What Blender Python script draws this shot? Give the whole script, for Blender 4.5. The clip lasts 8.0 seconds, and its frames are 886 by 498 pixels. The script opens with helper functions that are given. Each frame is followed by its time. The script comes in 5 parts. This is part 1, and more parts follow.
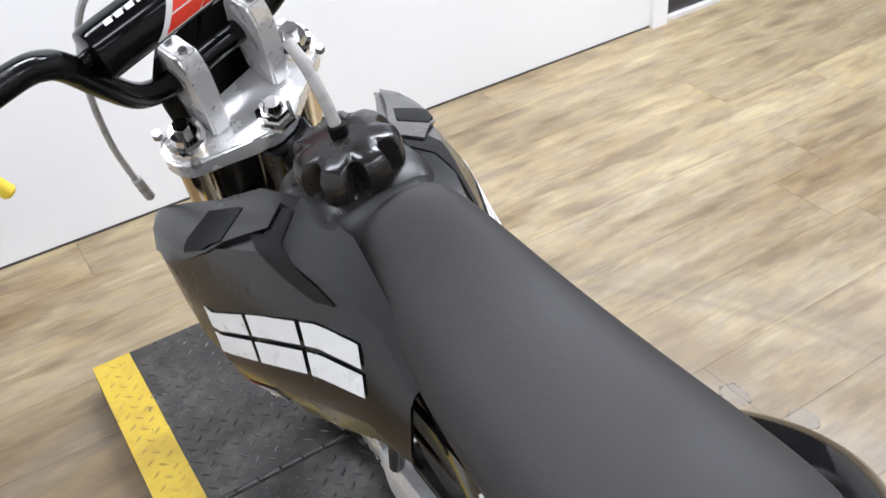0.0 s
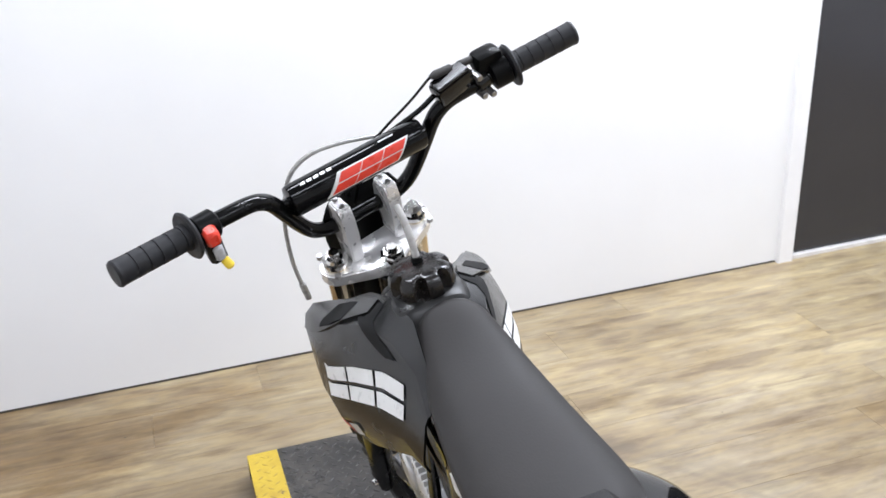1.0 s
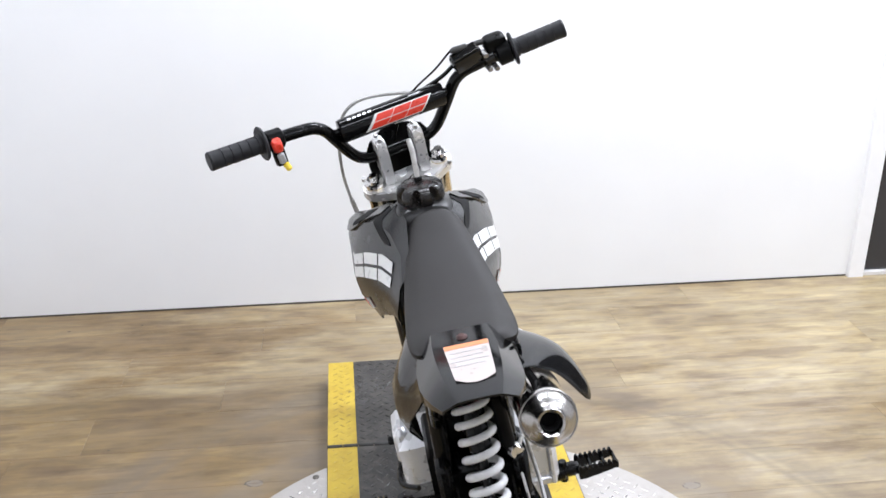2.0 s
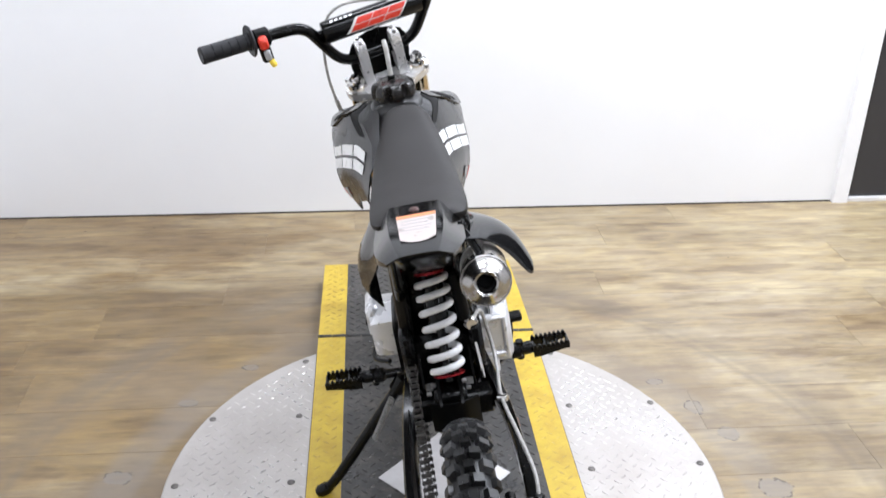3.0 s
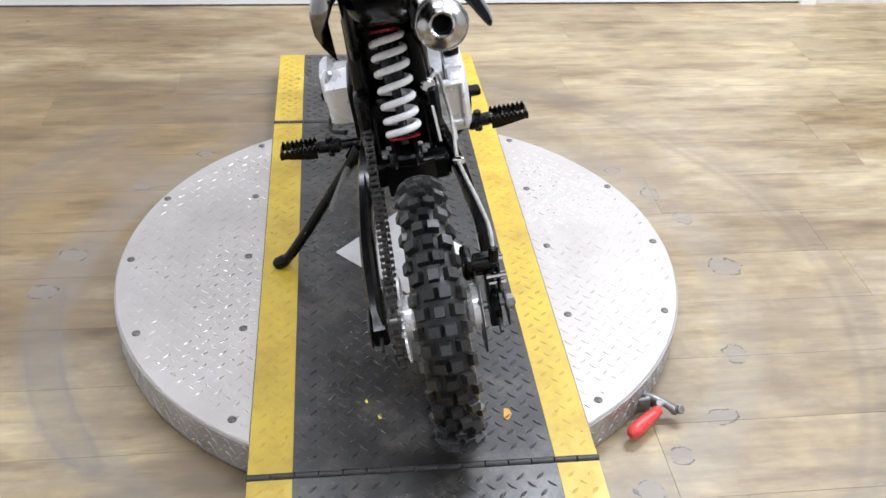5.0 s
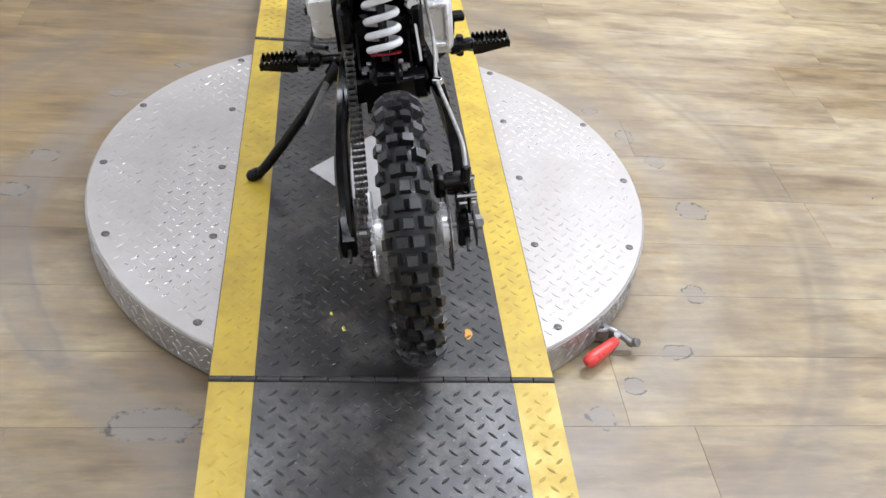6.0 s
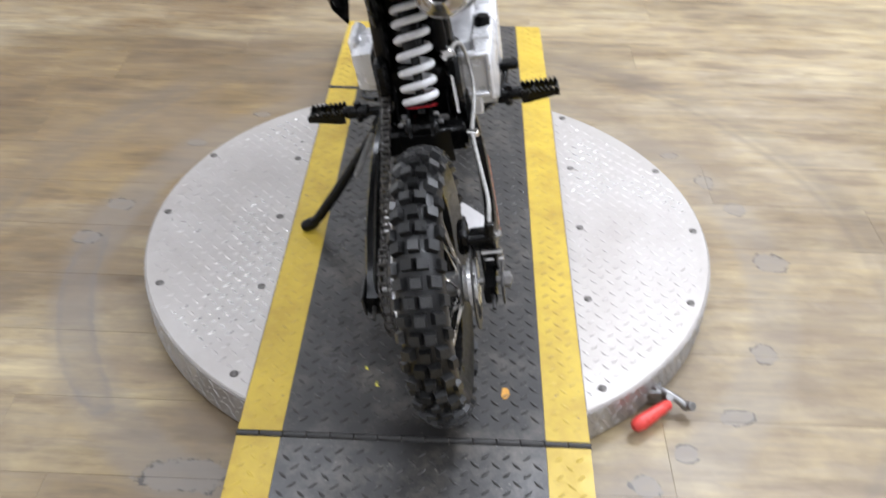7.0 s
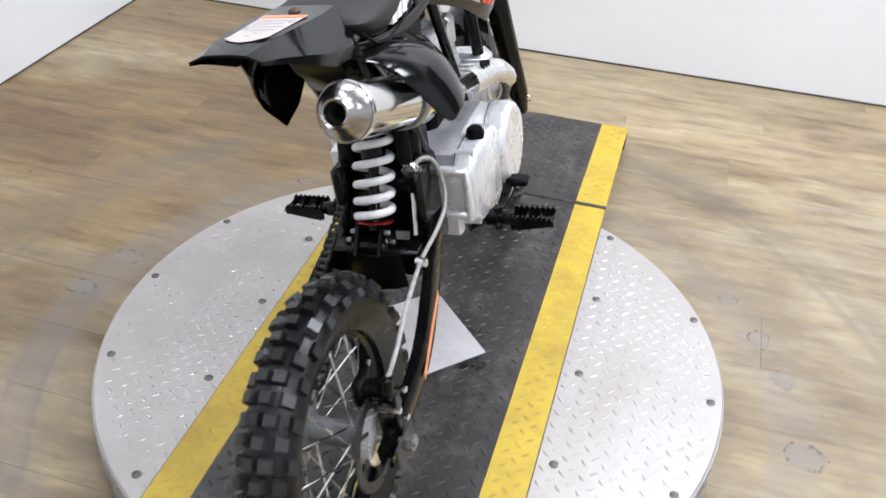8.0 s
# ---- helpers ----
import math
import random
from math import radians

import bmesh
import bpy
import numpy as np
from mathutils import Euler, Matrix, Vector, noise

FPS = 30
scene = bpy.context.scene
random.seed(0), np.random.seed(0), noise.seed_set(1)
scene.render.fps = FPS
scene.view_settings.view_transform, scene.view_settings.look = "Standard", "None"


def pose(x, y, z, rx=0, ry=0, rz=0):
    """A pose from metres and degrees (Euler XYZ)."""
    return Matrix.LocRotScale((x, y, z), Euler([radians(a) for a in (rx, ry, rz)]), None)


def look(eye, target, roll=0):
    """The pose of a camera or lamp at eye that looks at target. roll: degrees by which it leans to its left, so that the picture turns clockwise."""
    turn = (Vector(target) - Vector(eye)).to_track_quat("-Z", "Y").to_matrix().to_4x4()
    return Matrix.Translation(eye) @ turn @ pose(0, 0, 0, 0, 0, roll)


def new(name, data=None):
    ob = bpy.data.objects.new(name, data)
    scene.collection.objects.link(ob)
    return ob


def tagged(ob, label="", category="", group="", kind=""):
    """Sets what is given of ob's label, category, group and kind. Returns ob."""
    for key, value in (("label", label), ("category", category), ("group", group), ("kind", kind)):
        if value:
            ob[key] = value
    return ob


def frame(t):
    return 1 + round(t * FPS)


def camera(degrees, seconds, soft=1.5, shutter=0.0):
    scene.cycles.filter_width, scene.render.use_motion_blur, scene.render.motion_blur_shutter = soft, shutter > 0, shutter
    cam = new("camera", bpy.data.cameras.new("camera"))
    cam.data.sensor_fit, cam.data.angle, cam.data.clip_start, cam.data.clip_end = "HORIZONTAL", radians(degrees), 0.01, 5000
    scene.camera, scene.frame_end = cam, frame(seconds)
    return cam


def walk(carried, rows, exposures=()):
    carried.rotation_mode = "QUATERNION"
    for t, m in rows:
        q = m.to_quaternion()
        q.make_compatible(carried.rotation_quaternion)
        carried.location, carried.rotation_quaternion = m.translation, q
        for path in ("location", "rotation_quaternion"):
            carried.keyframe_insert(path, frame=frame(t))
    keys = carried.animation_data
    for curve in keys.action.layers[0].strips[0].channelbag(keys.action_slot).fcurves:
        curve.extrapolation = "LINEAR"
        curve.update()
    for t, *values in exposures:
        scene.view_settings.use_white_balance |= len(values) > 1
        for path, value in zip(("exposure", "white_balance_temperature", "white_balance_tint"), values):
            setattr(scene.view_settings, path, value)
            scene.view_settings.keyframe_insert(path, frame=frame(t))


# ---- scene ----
cam = camera(51.6, 8.0, shutter=0.2)
PATH = [
    (0, (-0.3290, -0.4330, 1.2940), (0.4060, 0.8930, 0.1490), -5.60),
    (0.2, (-0.3422, -0.5015, 1.2974), (0.3009, 0.7321, 0.3203), -4.16),
    (0.3, (-0.3533, -0.5372, 1.3004), (0.2940, 0.7288, 0.3687), -3.19),
    (0.5, (-0.3850, -0.6240, 1.3440), (0.2790, 0.8810, 0.3940), -1.80),
    (0.6, (-0.3990, -0.6806, 1.3742), (0.1710, 0.7108, 0.5811), -1.11),
    (0.8, (-0.3987, -0.7653, 1.4109), (0.1498, 0.6642, 0.6722), -1.94),
    (1, (-0.3800, -0.8840, 1.4250), (0.1410, 0.7820, 0.6740), -2.70),
    (1.2, (-0.3330, -0.9920, 1.4210), (0.0820, 0.7170, 0.7030), -1.60),
    (2.3, (-0.2000, -1.4960, 1.4660), (-0.0190, 0.3360, 0.6850), 0.00),
    (2.5, (-0.1780, -1.5410, 1.4660), (-0.0030, 0.2770, 0.6510), 0.60),
    (2.7, (-0.1609, -1.5643, 1.4672), (-0.0297, -0.0186, 0.7719), 0.45),
    (2.8, (-0.1519, -1.5676, 1.4612), (-0.0250, -0.0247, 0.7588), 0.53),
    (3, (-0.1420, -1.5840, 1.4450), (0.0090, 0.2010, 0.5570), 0.70),
    (3.2, (-0.1339, -1.5833, 1.4263), (0.0011, -0.0820, 0.6401), 1.02),
    (3.3, (-0.1312, -1.5874, 1.4210), (0.0107, -0.0928, 0.6234), 1.28),
    (3.5, (-0.1270, -1.5920, 1.4080), (0.0360, 0.1510, 0.4400), 0.60),
    (3.7, (-0.1232, -1.5983, 1.3920), (0.0368, -0.1310, 0.5484), 0.78),
    (3.8, (-0.1247, -1.5992, 1.3859), (0.0386, -0.1444, 0.5217), 0.58),
    (4, (-0.1230, -1.6070, 1.3720), (0.0780, 0.0830, 0.3210), 0.10),
    (4.2, (-0.1288, -1.6170, 1.3596), (0.0369, -0.1983, 0.4378), 0.75),
    (4.3, (-0.1269, -1.6178, 1.3559), (0.0374, -0.2065, 0.4225), 0.83),
    (4.5, (-0.1280, -1.6220, 1.3450), (0.0700, 0.0280, 0.2320), 1.00),
    (4.7, (-0.1266, -1.6233, 1.3334), (0.0645, -0.2465, 0.3546), 1.98),
    (5, (-0.1300, -1.6310, 1.3220), (0.0890, -0.0410, 0.1290), 2.70),
    (6.3, (-0.1300, -1.6840, 1.2950), (0.1500, -0.1770, 0.0100), 9.20),
    (6.5, (-0.1080, -1.6810, 1.3010), (0.1320, -0.1510, 0.0350), 8.10),
    (6.7, (-0.0524, -1.6660, 1.3047), (0.1282, -0.3604, 0.2310), 6.59),
    (6.8, (-0.0266, -1.6527, 1.3089), (0.1143, -0.3516, 0.2238), 4.74),
    (7, (0.0570, -1.6270, 1.3120), (0.0330, -0.0600, 0.0700), 1.60),
    (7.1, (0.0992, -1.6145, 1.3304), (-0.0132, -0.2561, 0.3145), 0.72),
    (7.2, (0.1600, -1.6110, 1.3350), (-0.0640, 0.0030, 0.1760), -0.00),
    (7.3, (0.1972, -1.6041, 1.3377), (-0.0668, -0.2350, 0.3651), -1.13),
    (7.5, (0.2840, -1.5750, 1.3620), (-0.1160, 0.0000, 0.1960), -1.30),
    (7.6, (0.3150, -1.5360, 1.3720), (-0.1270, 0.0320, 0.2110), -1.70),
    (7.7, (0.3370, -1.5080, 1.3450), (-0.1060, 0.0720, 0.2030), -2.40),
    (7.8, (0.3725, -1.4467, 1.3429), (-0.0226, -0.1241, 0.3507), -2.79),
    (7.9, (0.3814, -1.3963, 1.3273), (0.0376, -0.0587, 0.3361), 0.11),
    (8, (0.4000, -1.3180, 1.3220), (-0.0100, 0.2450, 0.1430), 2.90),
]
walk(cam, [(t, look(eye, target, roll)) for t, eye, target, roll in PATH],
     [(0, 0.05), (0.5, 0.06), (1, 0.01), (2.5, 0.08), (3.5, 0.13), (4.5, 0.16), (5, 0.15), (6.5, 0.02), (7.5, 0.02), (8, -0.02)])

# ---------------------------------------------------------------- world and light
world = bpy.data.worlds.new("world")
scene.world = world
world.use_nodes = True
world.node_tree.nodes["Background"].inputs[0].default_value = (0.9, 0.95, 1.0, 1)
world.node_tree.nodes["Background"].inputs[1].default_value = 0.15

CEIL = 3.0
# place and power of the long ceiling lights; the row before the white wall is the brightest
LAMPS = [(-0.6, 0.75, 27), (1.1, 0.85, 74), (2.8, 0.75, 54), (-0.6, -1.4, 16), (1.1, -1.4, 28), (2.8, -1.4, 30), (-0.6, -3.2, 8), (1.1, -3.2, 12), (2.8, -3.2, 16)]


def ceiling_lamp(x, y, power):
    data = bpy.data.lights.new("lamp", "AREA")
    data.shape, data.size, data.size_y = "RECTANGLE", 1.15, 0.28
    data.energy, data.color = power, (0.885, 0.930, 1.04)
    lamp = new("lamp", data)
    lamp.matrix_world = pose(x, y, CEIL - 0.085)
    return lamp


# ---------------------------------------------------------------- materials
def mat(name, color=(0.5, 0.5, 0.5), rough=0.5, metal=0.0, coat=0.0, spec=0.5):
    m = bpy.data.materials.new(name)
    m.use_nodes = True
    b = m.node_tree.nodes["Principled BSDF"]
    b.inputs["Base Color"].default_value = (*color, 1)
    b.inputs["Roughness"].default_value = rough
    b.inputs["Metallic"].default_value = metal
    b.inputs["Coat Weight"].default_value = coat
    b.inputs["Coat Roughness"].default_value = 0.08
    b.inputs["Specular IOR Level"].default_value = spec
    return m


def node(m, kind, **inputs):
    n = m.node_tree.nodes.new(kind)
    for k, v in inputs.items():
        n.inputs[k.replace("_", " ")].default_value = v
    return n


def link(m, a, b):
    m.node_tree.links.new(a, b)


def bsdf(m):
    return m.node_tree.nodes["Principled BSDF"]


def coords(m, scale=(1, 1, 1), which="Object"):
    tc = node(m, "ShaderNodeTexCoord")
    mp = node(m, "ShaderNodeMapping")
    mp.inputs["Scale"].default_value = scale
    link(m, tc.outputs[which], mp.inputs["Vector"])
    return mp.outputs["Vector"]


def noise_tex(m, vec, scale, detail=4, rough=0.55):
    n = node(m, "ShaderNodeTexNoise", Scale=scale, Detail=detail, Roughness=rough)
    link(m, vec, n.inputs["Vector"])
    return n.outputs["Fac"]


def ramp(m, fac, stops):
    r = node(m, "ShaderNodeValToRGB")
    while len(r.color_ramp.elements) < len(stops):
        r.color_ramp.elements.new(0.5)
    for e, (p, c) in zip(r.color_ramp.elements, stops):
        e.position, e.color = p, (*c, 1) if len(c) == 3 else c
    link(m, fac, r.inputs["Fac"])
    return r.outputs["Color"]


def grey(v):
    return (v, v, v)


def mixc(m, fac, a, b, mode="MIX"):
    n = node(m, "ShaderNodeMix")
    n.data_type, n.blend_type = "RGBA", mode
    for sock, v in ((n.inputs["Factor"], fac), (n.inputs[6], a), (n.inputs[7], b)):
        if isinstance(v, (int, float)):
            sock.default_value = v
        elif isinstance(v, tuple):
            sock.default_value = (*v, 1)
        else:
            link(m, v, sock)
    return n.outputs[2]


def calc(m, op, a, b=None):
    n = node(m, "ShaderNodeMath")
    n.operation = op
    for sock, v in ((n.inputs[0], a), (n.inputs[1], b)):
        if v is None:
            continue
        if isinstance(v, (int, float)):
            sock.default_value = v
        else:
            link(m, v, sock)
    return n.outputs[0]


def bump(m, height, strength=0.3, dist=0.002):
    n = node(m, "ShaderNodeBump", Strength=strength, Distance=dist)
    link(m, height, n.inputs["Height"])
    link(m, n.outputs["Normal"], bsdf(m).inputs["Normal"])


def worn(name, color, rough, metal=0.0, coat=0.0, vary=0.25, scale=18, grain=300, grain_bump=0.1, rvary=0.12, spec=0.5):
    """A surface with soft blotches of colour and gloss and a fine grain."""
    m = mat(name, color, rough, metal, coat, spec)
    v = coords(m)
    n1, n2 = noise_tex(m, v, scale), noise_tex(m, v, grain, 2)
    lo, hi = [tuple(min(1, c * k) for c in color) for k in (1 - vary, 1 + vary)]
    link(m, ramp(m, n1, [(0.3, lo), (0.7, hi)]), bsdf(m).inputs["Base Color"])
    link(m, ramp(m, n1, [(0.3, grey(max(0.02, rough - rvary))), (0.7, grey(min(1, rough + rvary)))]), bsdf(m).inputs["Roughness"])
    bump(m, n2, grain_bump, 0.0006)
    return m


# worn patches of the floor round the turntable: place and half sizes
SCARS = [(0.778, 0.020, 0.040, 0.034), (0.697, -0.278, 0.028, 0.030), (0.600, -0.451, 0.036, 0.022), (0.493, -0.544, 0.024, 0.022), (0.409, -0.621, 0.030, 0.026), (-0.395, -0.636, 0.085, 0.036),
         (-0.752, 0.158, 0.036, 0.024), (0.693, 0.345, 0.024, 0.030), (-0.639, 0.446, 0.030, 0.015), (0.623, 0.465, 0.024, 0.014), (-0.496, 0.605, 0.026, 0.014), (-0.790, 0.025, 0.034, 0.026), (0.745, 0.230, 0.026, 0.030)]


# floor of printed oak boards: grain along x, a tone of its own for each board
def floor_material():
    m = mat("oak_vinyl", rough=0.36)
    tc = node(m, "ShaderNodeNewGeometry")
    info = node(m, "ShaderNodeObjectInfo")
    shift = node(m, "ShaderNodeVectorMath")
    shift.operation = "MULTIPLY_ADD"
    comb = node(m, "ShaderNodeCombineXYZ")
    link(m, info.outputs["Random"], comb.inputs[0])
    link(m, info.outputs["Random"], comb.inputs[1])
    link(m, comb.outputs[0], shift.inputs[0])
    shift.inputs[1].default_value = (37, 19, 0)
    link(m, tc.outputs["Position"], shift.inputs[2])
    streak = node(m, "ShaderNodeMapping")
    streak.inputs["Scale"].default_value = (2.3, 9.5, 1)
    link(m, shift.outputs[0], streak.inputs["Vector"])
    fine = node(m, "ShaderNodeMapping")
    fine.inputs["Scale"].default_value = (3.0, 70.0, 1)
    link(m, shift.outputs[0], fine.inputs["Vector"])
    a = noise_tex(m, streak.outputs[0], 1.5, 5, 0.54)
    b = noise_tex(m, fine.outputs[0], 1.0, 4, 0.6)
    wide = noise_tex(m, tc.outputs["Position"], 1.3, 3)
    base = ramp(m, a, [(0.24, (0.215, 0.162, 0.100)), (0.38, (0.300, 0.236, 0.152)), (0.47, (0.395, 0.314, 0.182)), (0.54, (0.345, 0.282, 0.188)), (0.65, (0.460, 0.378, 0.225)), (0.80, (0.290, 0.230, 0.150))])
    drift = node(m, "ShaderNodeMapping")
    drift.inputs["Scale"].default_value = (0.7, 2.0, 1)
    link(m, tc.outputs["Position"], drift.inputs["Vector"])
    cloud = ramp(m, noise_tex(m, drift.outputs[0], 1.1, 5, 0.6), [(0.36, (0.64, 0.58, 0.51)), (0.50, (0.96, 0.95, 0.93)), (0.66, (1.10, 1.10, 1.09))])
    base = mixc(m, 1.0, base, cloud, "MULTIPLY")
    base = mixc(m, 0.28, base, ramp(m, b, [(0.3, grey(0.45)), (0.6, grey(1.0))]), "MULTIPLY")
    knots = node(m, "ShaderNodeMapping")
    knots.inputs["Scale"].default_value = (5.5, 20.0, 1)
    link(m, shift.outputs[0], knots.inputs["Vector"])
    base = mixc(m, 1.0, base, ramp(m, noise_tex(m, knots.outputs[0], 1.0, 5, 0.62), [(0.30, (1.10, 1.09, 1.06)), (0.50, (1.0, 1.0, 1.0)), (0.60, (0.84, 0.82, 0.79)), (0.72, (0.66, 0.62, 0.57))]), "MULTIPLY")
    tone = ramp(m, info.outputs["Random"], [(0.0, (0.90, 0.89, 0.88)), (0.35, (0.97, 0.97, 0.99)), (0.7, (1.03, 1.02, 1.0)), (1.0, (1.06, 1.05, 1.03))])
    base = mixc(m, 1.0, base, tone, "MULTIPLY")
    # darker, browner stretches on the left; glare painted in as a pale bluish one
    sep = node(m, "ShaderNodeSeparateXYZ")
    link(m, tc.outputs["Position"], sep.inputs[0])
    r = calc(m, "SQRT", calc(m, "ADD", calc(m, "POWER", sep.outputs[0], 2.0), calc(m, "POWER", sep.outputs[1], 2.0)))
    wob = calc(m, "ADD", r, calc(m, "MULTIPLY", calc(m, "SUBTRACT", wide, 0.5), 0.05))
    stretch_noise = noise_tex(m, drift.outputs[0], 2.6, 6, 0.62)
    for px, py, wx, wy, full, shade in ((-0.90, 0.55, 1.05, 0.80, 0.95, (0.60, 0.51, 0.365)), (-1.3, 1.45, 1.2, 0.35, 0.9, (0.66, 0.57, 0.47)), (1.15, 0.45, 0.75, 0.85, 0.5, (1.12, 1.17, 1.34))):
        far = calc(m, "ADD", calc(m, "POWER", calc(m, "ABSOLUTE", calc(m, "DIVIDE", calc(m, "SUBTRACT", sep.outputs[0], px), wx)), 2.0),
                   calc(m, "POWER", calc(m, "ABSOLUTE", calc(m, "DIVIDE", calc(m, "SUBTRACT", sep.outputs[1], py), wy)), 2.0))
        lies = calc(m, "ADD", far, calc(m, "MULTIPLY", calc(m, "SUBTRACT", stretch_noise, 0.5), 3.2))
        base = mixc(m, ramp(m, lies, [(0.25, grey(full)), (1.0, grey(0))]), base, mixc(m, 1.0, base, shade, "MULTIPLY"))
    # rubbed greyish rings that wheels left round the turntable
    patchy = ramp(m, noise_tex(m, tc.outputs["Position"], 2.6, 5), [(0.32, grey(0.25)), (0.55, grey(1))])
    # patchy brown, strongest at the turntable and fading outwards
    fade_out = ramp(m, calc(m, "MULTIPLY", wob, 0.5), [(0.30, grey(0.9)), (0.46, grey(0.65)), (0.74, grey(0))])
    brown_patch = ramp(m, noise_tex(m, tc.outputs["Position"], 3.2, 6, 0.62), [(0.42, grey(0)), (0.60, grey(0.9))])
    base = mixc(m, calc(m, "MULTIPLY", fade_out, brown_patch), base, (0.185, 0.138, 0.092))
    # grey scars on the wheel track, each with a chipped dark edge
    fray = noise_tex(m, tc.outputs["Position"], 24, 5, 0.65)
    ragged = calc(m, "MULTIPLY", calc(m, "SUBTRACT", fray, 0.5), 1.5)
    near = None
    for sx, sy, rx, ry in SCARS:
        gap = node(m, "ShaderNodeVectorMath")
        gap.operation = "SUBTRACT"
        link(m, tc.outputs["Position"], gap.inputs[0])
        gap.inputs[1].default_value = (sx, sy, 0)
        size = node(m, "ShaderNodeVectorMath")
        size.operation = "DIVIDE"
        link(m, gap.outputs[0], size.inputs[0])
        size.inputs[1].default_value = (rx, ry, 1)
        dist = node(m, "ShaderNodeVectorMath")
        dist.operation = "LENGTH"
        link(m, size.outputs[0], dist.inputs[0])
        near = dist.outputs["Value"] if near is None else calc(m, "MINIMUM", near, dist.outputs["Value"])
    near = calc(m, "MULTIPLY", calc(m, "ADD", near, ragged), 0.5)
    flake = ramp(m, noise_tex(m, tc.outputs["Position"], 38, 3, 0.6), [(0.47, grey(0)), (0.56, grey(1))])
    # the rubbed crescent, in turns round the turntable's centre
    turned = calc(m, "ARCTAN2", calc(m, "MULTIPLY", sep.outputs[1], -1.0), calc(m, "MULTIPLY", sep.outputs[0], -1.0))
    along = calc(m, "POWER", calc(m, "ABSOLUTE", calc(m, "DIVIDE", calc(m, "SUBTRACT", turned, 0.325), 0.40)), 4.0)
    across = calc(m, "POWER", calc(m, "ABSOLUTE", calc(m, "DIVIDE", calc(m, "SUBTRACT", wob, 0.764), 0.037)), 2.0)
    moon = calc(m, "MULTIPLY", calc(m, "ADD", calc(m, "SQRT", calc(m, "ADD", along, across)), calc(m, "MULTIPLY", ragged, 0.35)), 0.5)
    inner = ramp(m, calc(m, "MULTIPLY", wob, 0.5), [(0.350, grey(0)), (0.362, grey(1)), (0.400, grey(0.85)), (0.415, grey(0))])
    outer = ramp(m, calc(m, "MULTIPLY", wob, 0.5), [(0.498, grey(0)), (0.506, grey(1)), (0.516, grey(0.35)), (0.524, grey(0.9)), (0.540, grey(0.8)), (0.556, grey(0))])
    base = mixc(m, calc(m, "MULTIPLY", calc(m, "MULTIPLY", inner, patchy), 0.42), base, (0.235, 0.210, 0.182))
    base = mixc(m, calc(m, "MULTIPLY", calc(m, "MULTIPLY", outer, patchy), 0.38), base, (0.125, 0.108, 0.092))
    rubbed = ramp(m, moon, [(0.0, grey(0.14)), (0.30, grey(0.22)), (0.44, grey(0.62)), (0.49, grey(0.45)), (0.55, grey(0))])
    rubbed = calc(m, "MULTIPLY", rubbed, ramp(m, noise_tex(m, tc.outputs["Position"], 9, 5, 0.7), [(0.35, grey(0.35)), (0.60, grey(1))]))
    base = mixc(m, rubbed, base, (0.165, 0.148, 0.138))
    base = mixc(m, ramp(m, near, [(0.0, grey(0.35)), (0.42, grey(0.60)), (0.50, grey(0))]), base, (0.215, 0.195, 0.176))
    edge = ramp(m, near, [(0.41, grey(0)), (0.46, grey(1)), (0.495, grey(1)), (0.53, grey(0))])
    base = mixc(m, calc(m, "MULTIPLY", calc(m, "MULTIPLY", edge, flake), 0.85), base, (0.062, 0.055, 0.050))
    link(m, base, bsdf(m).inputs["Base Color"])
    link(m, ramp(m, wide, [(0.3, grey(0.30)), (0.7, grey(0.44))]), bsdf(m).inputs["Roughness"])
    bump(m, b, 0.12, 0.0008)
    return m


M_FLOOR = floor_material()
M_JOINT = worn("board_joint", (0.24, 0.19, 0.13), 0.8)
M_WALL = worn("white_wall", (0.83, 0.835, 0.84), 0.6, vary=0.015, scale=3, grain=120, grain_bump=0.12)
M_TRIM = worn("white_trim", (0.84, 0.84, 0.85), 0.4, vary=0.02)
M_BLACKDOOR = worn("black_door", (0.034, 0.034, 0.038), 0.16, vary=0.05, scale=2, grain_bump=0.02, rvary=0.03)
M_SHADOWGAP = worn("dark_shadow_gap", (0.06, 0.052, 0.045), 0.8, vary=0.5, scale=12)
M_LIP = worn("pale_sill", (0.70, 0.68, 0.66), 0.5, vary=0.1)
M_CEIL = worn("ceiling_grey", (0.14, 0.14, 0.145), 0.9, vary=0.05)
M_FARWALL = worn("grey_wall", (0.62, 0.62, 0.625), 0.7, vary=0.05, scale=3)


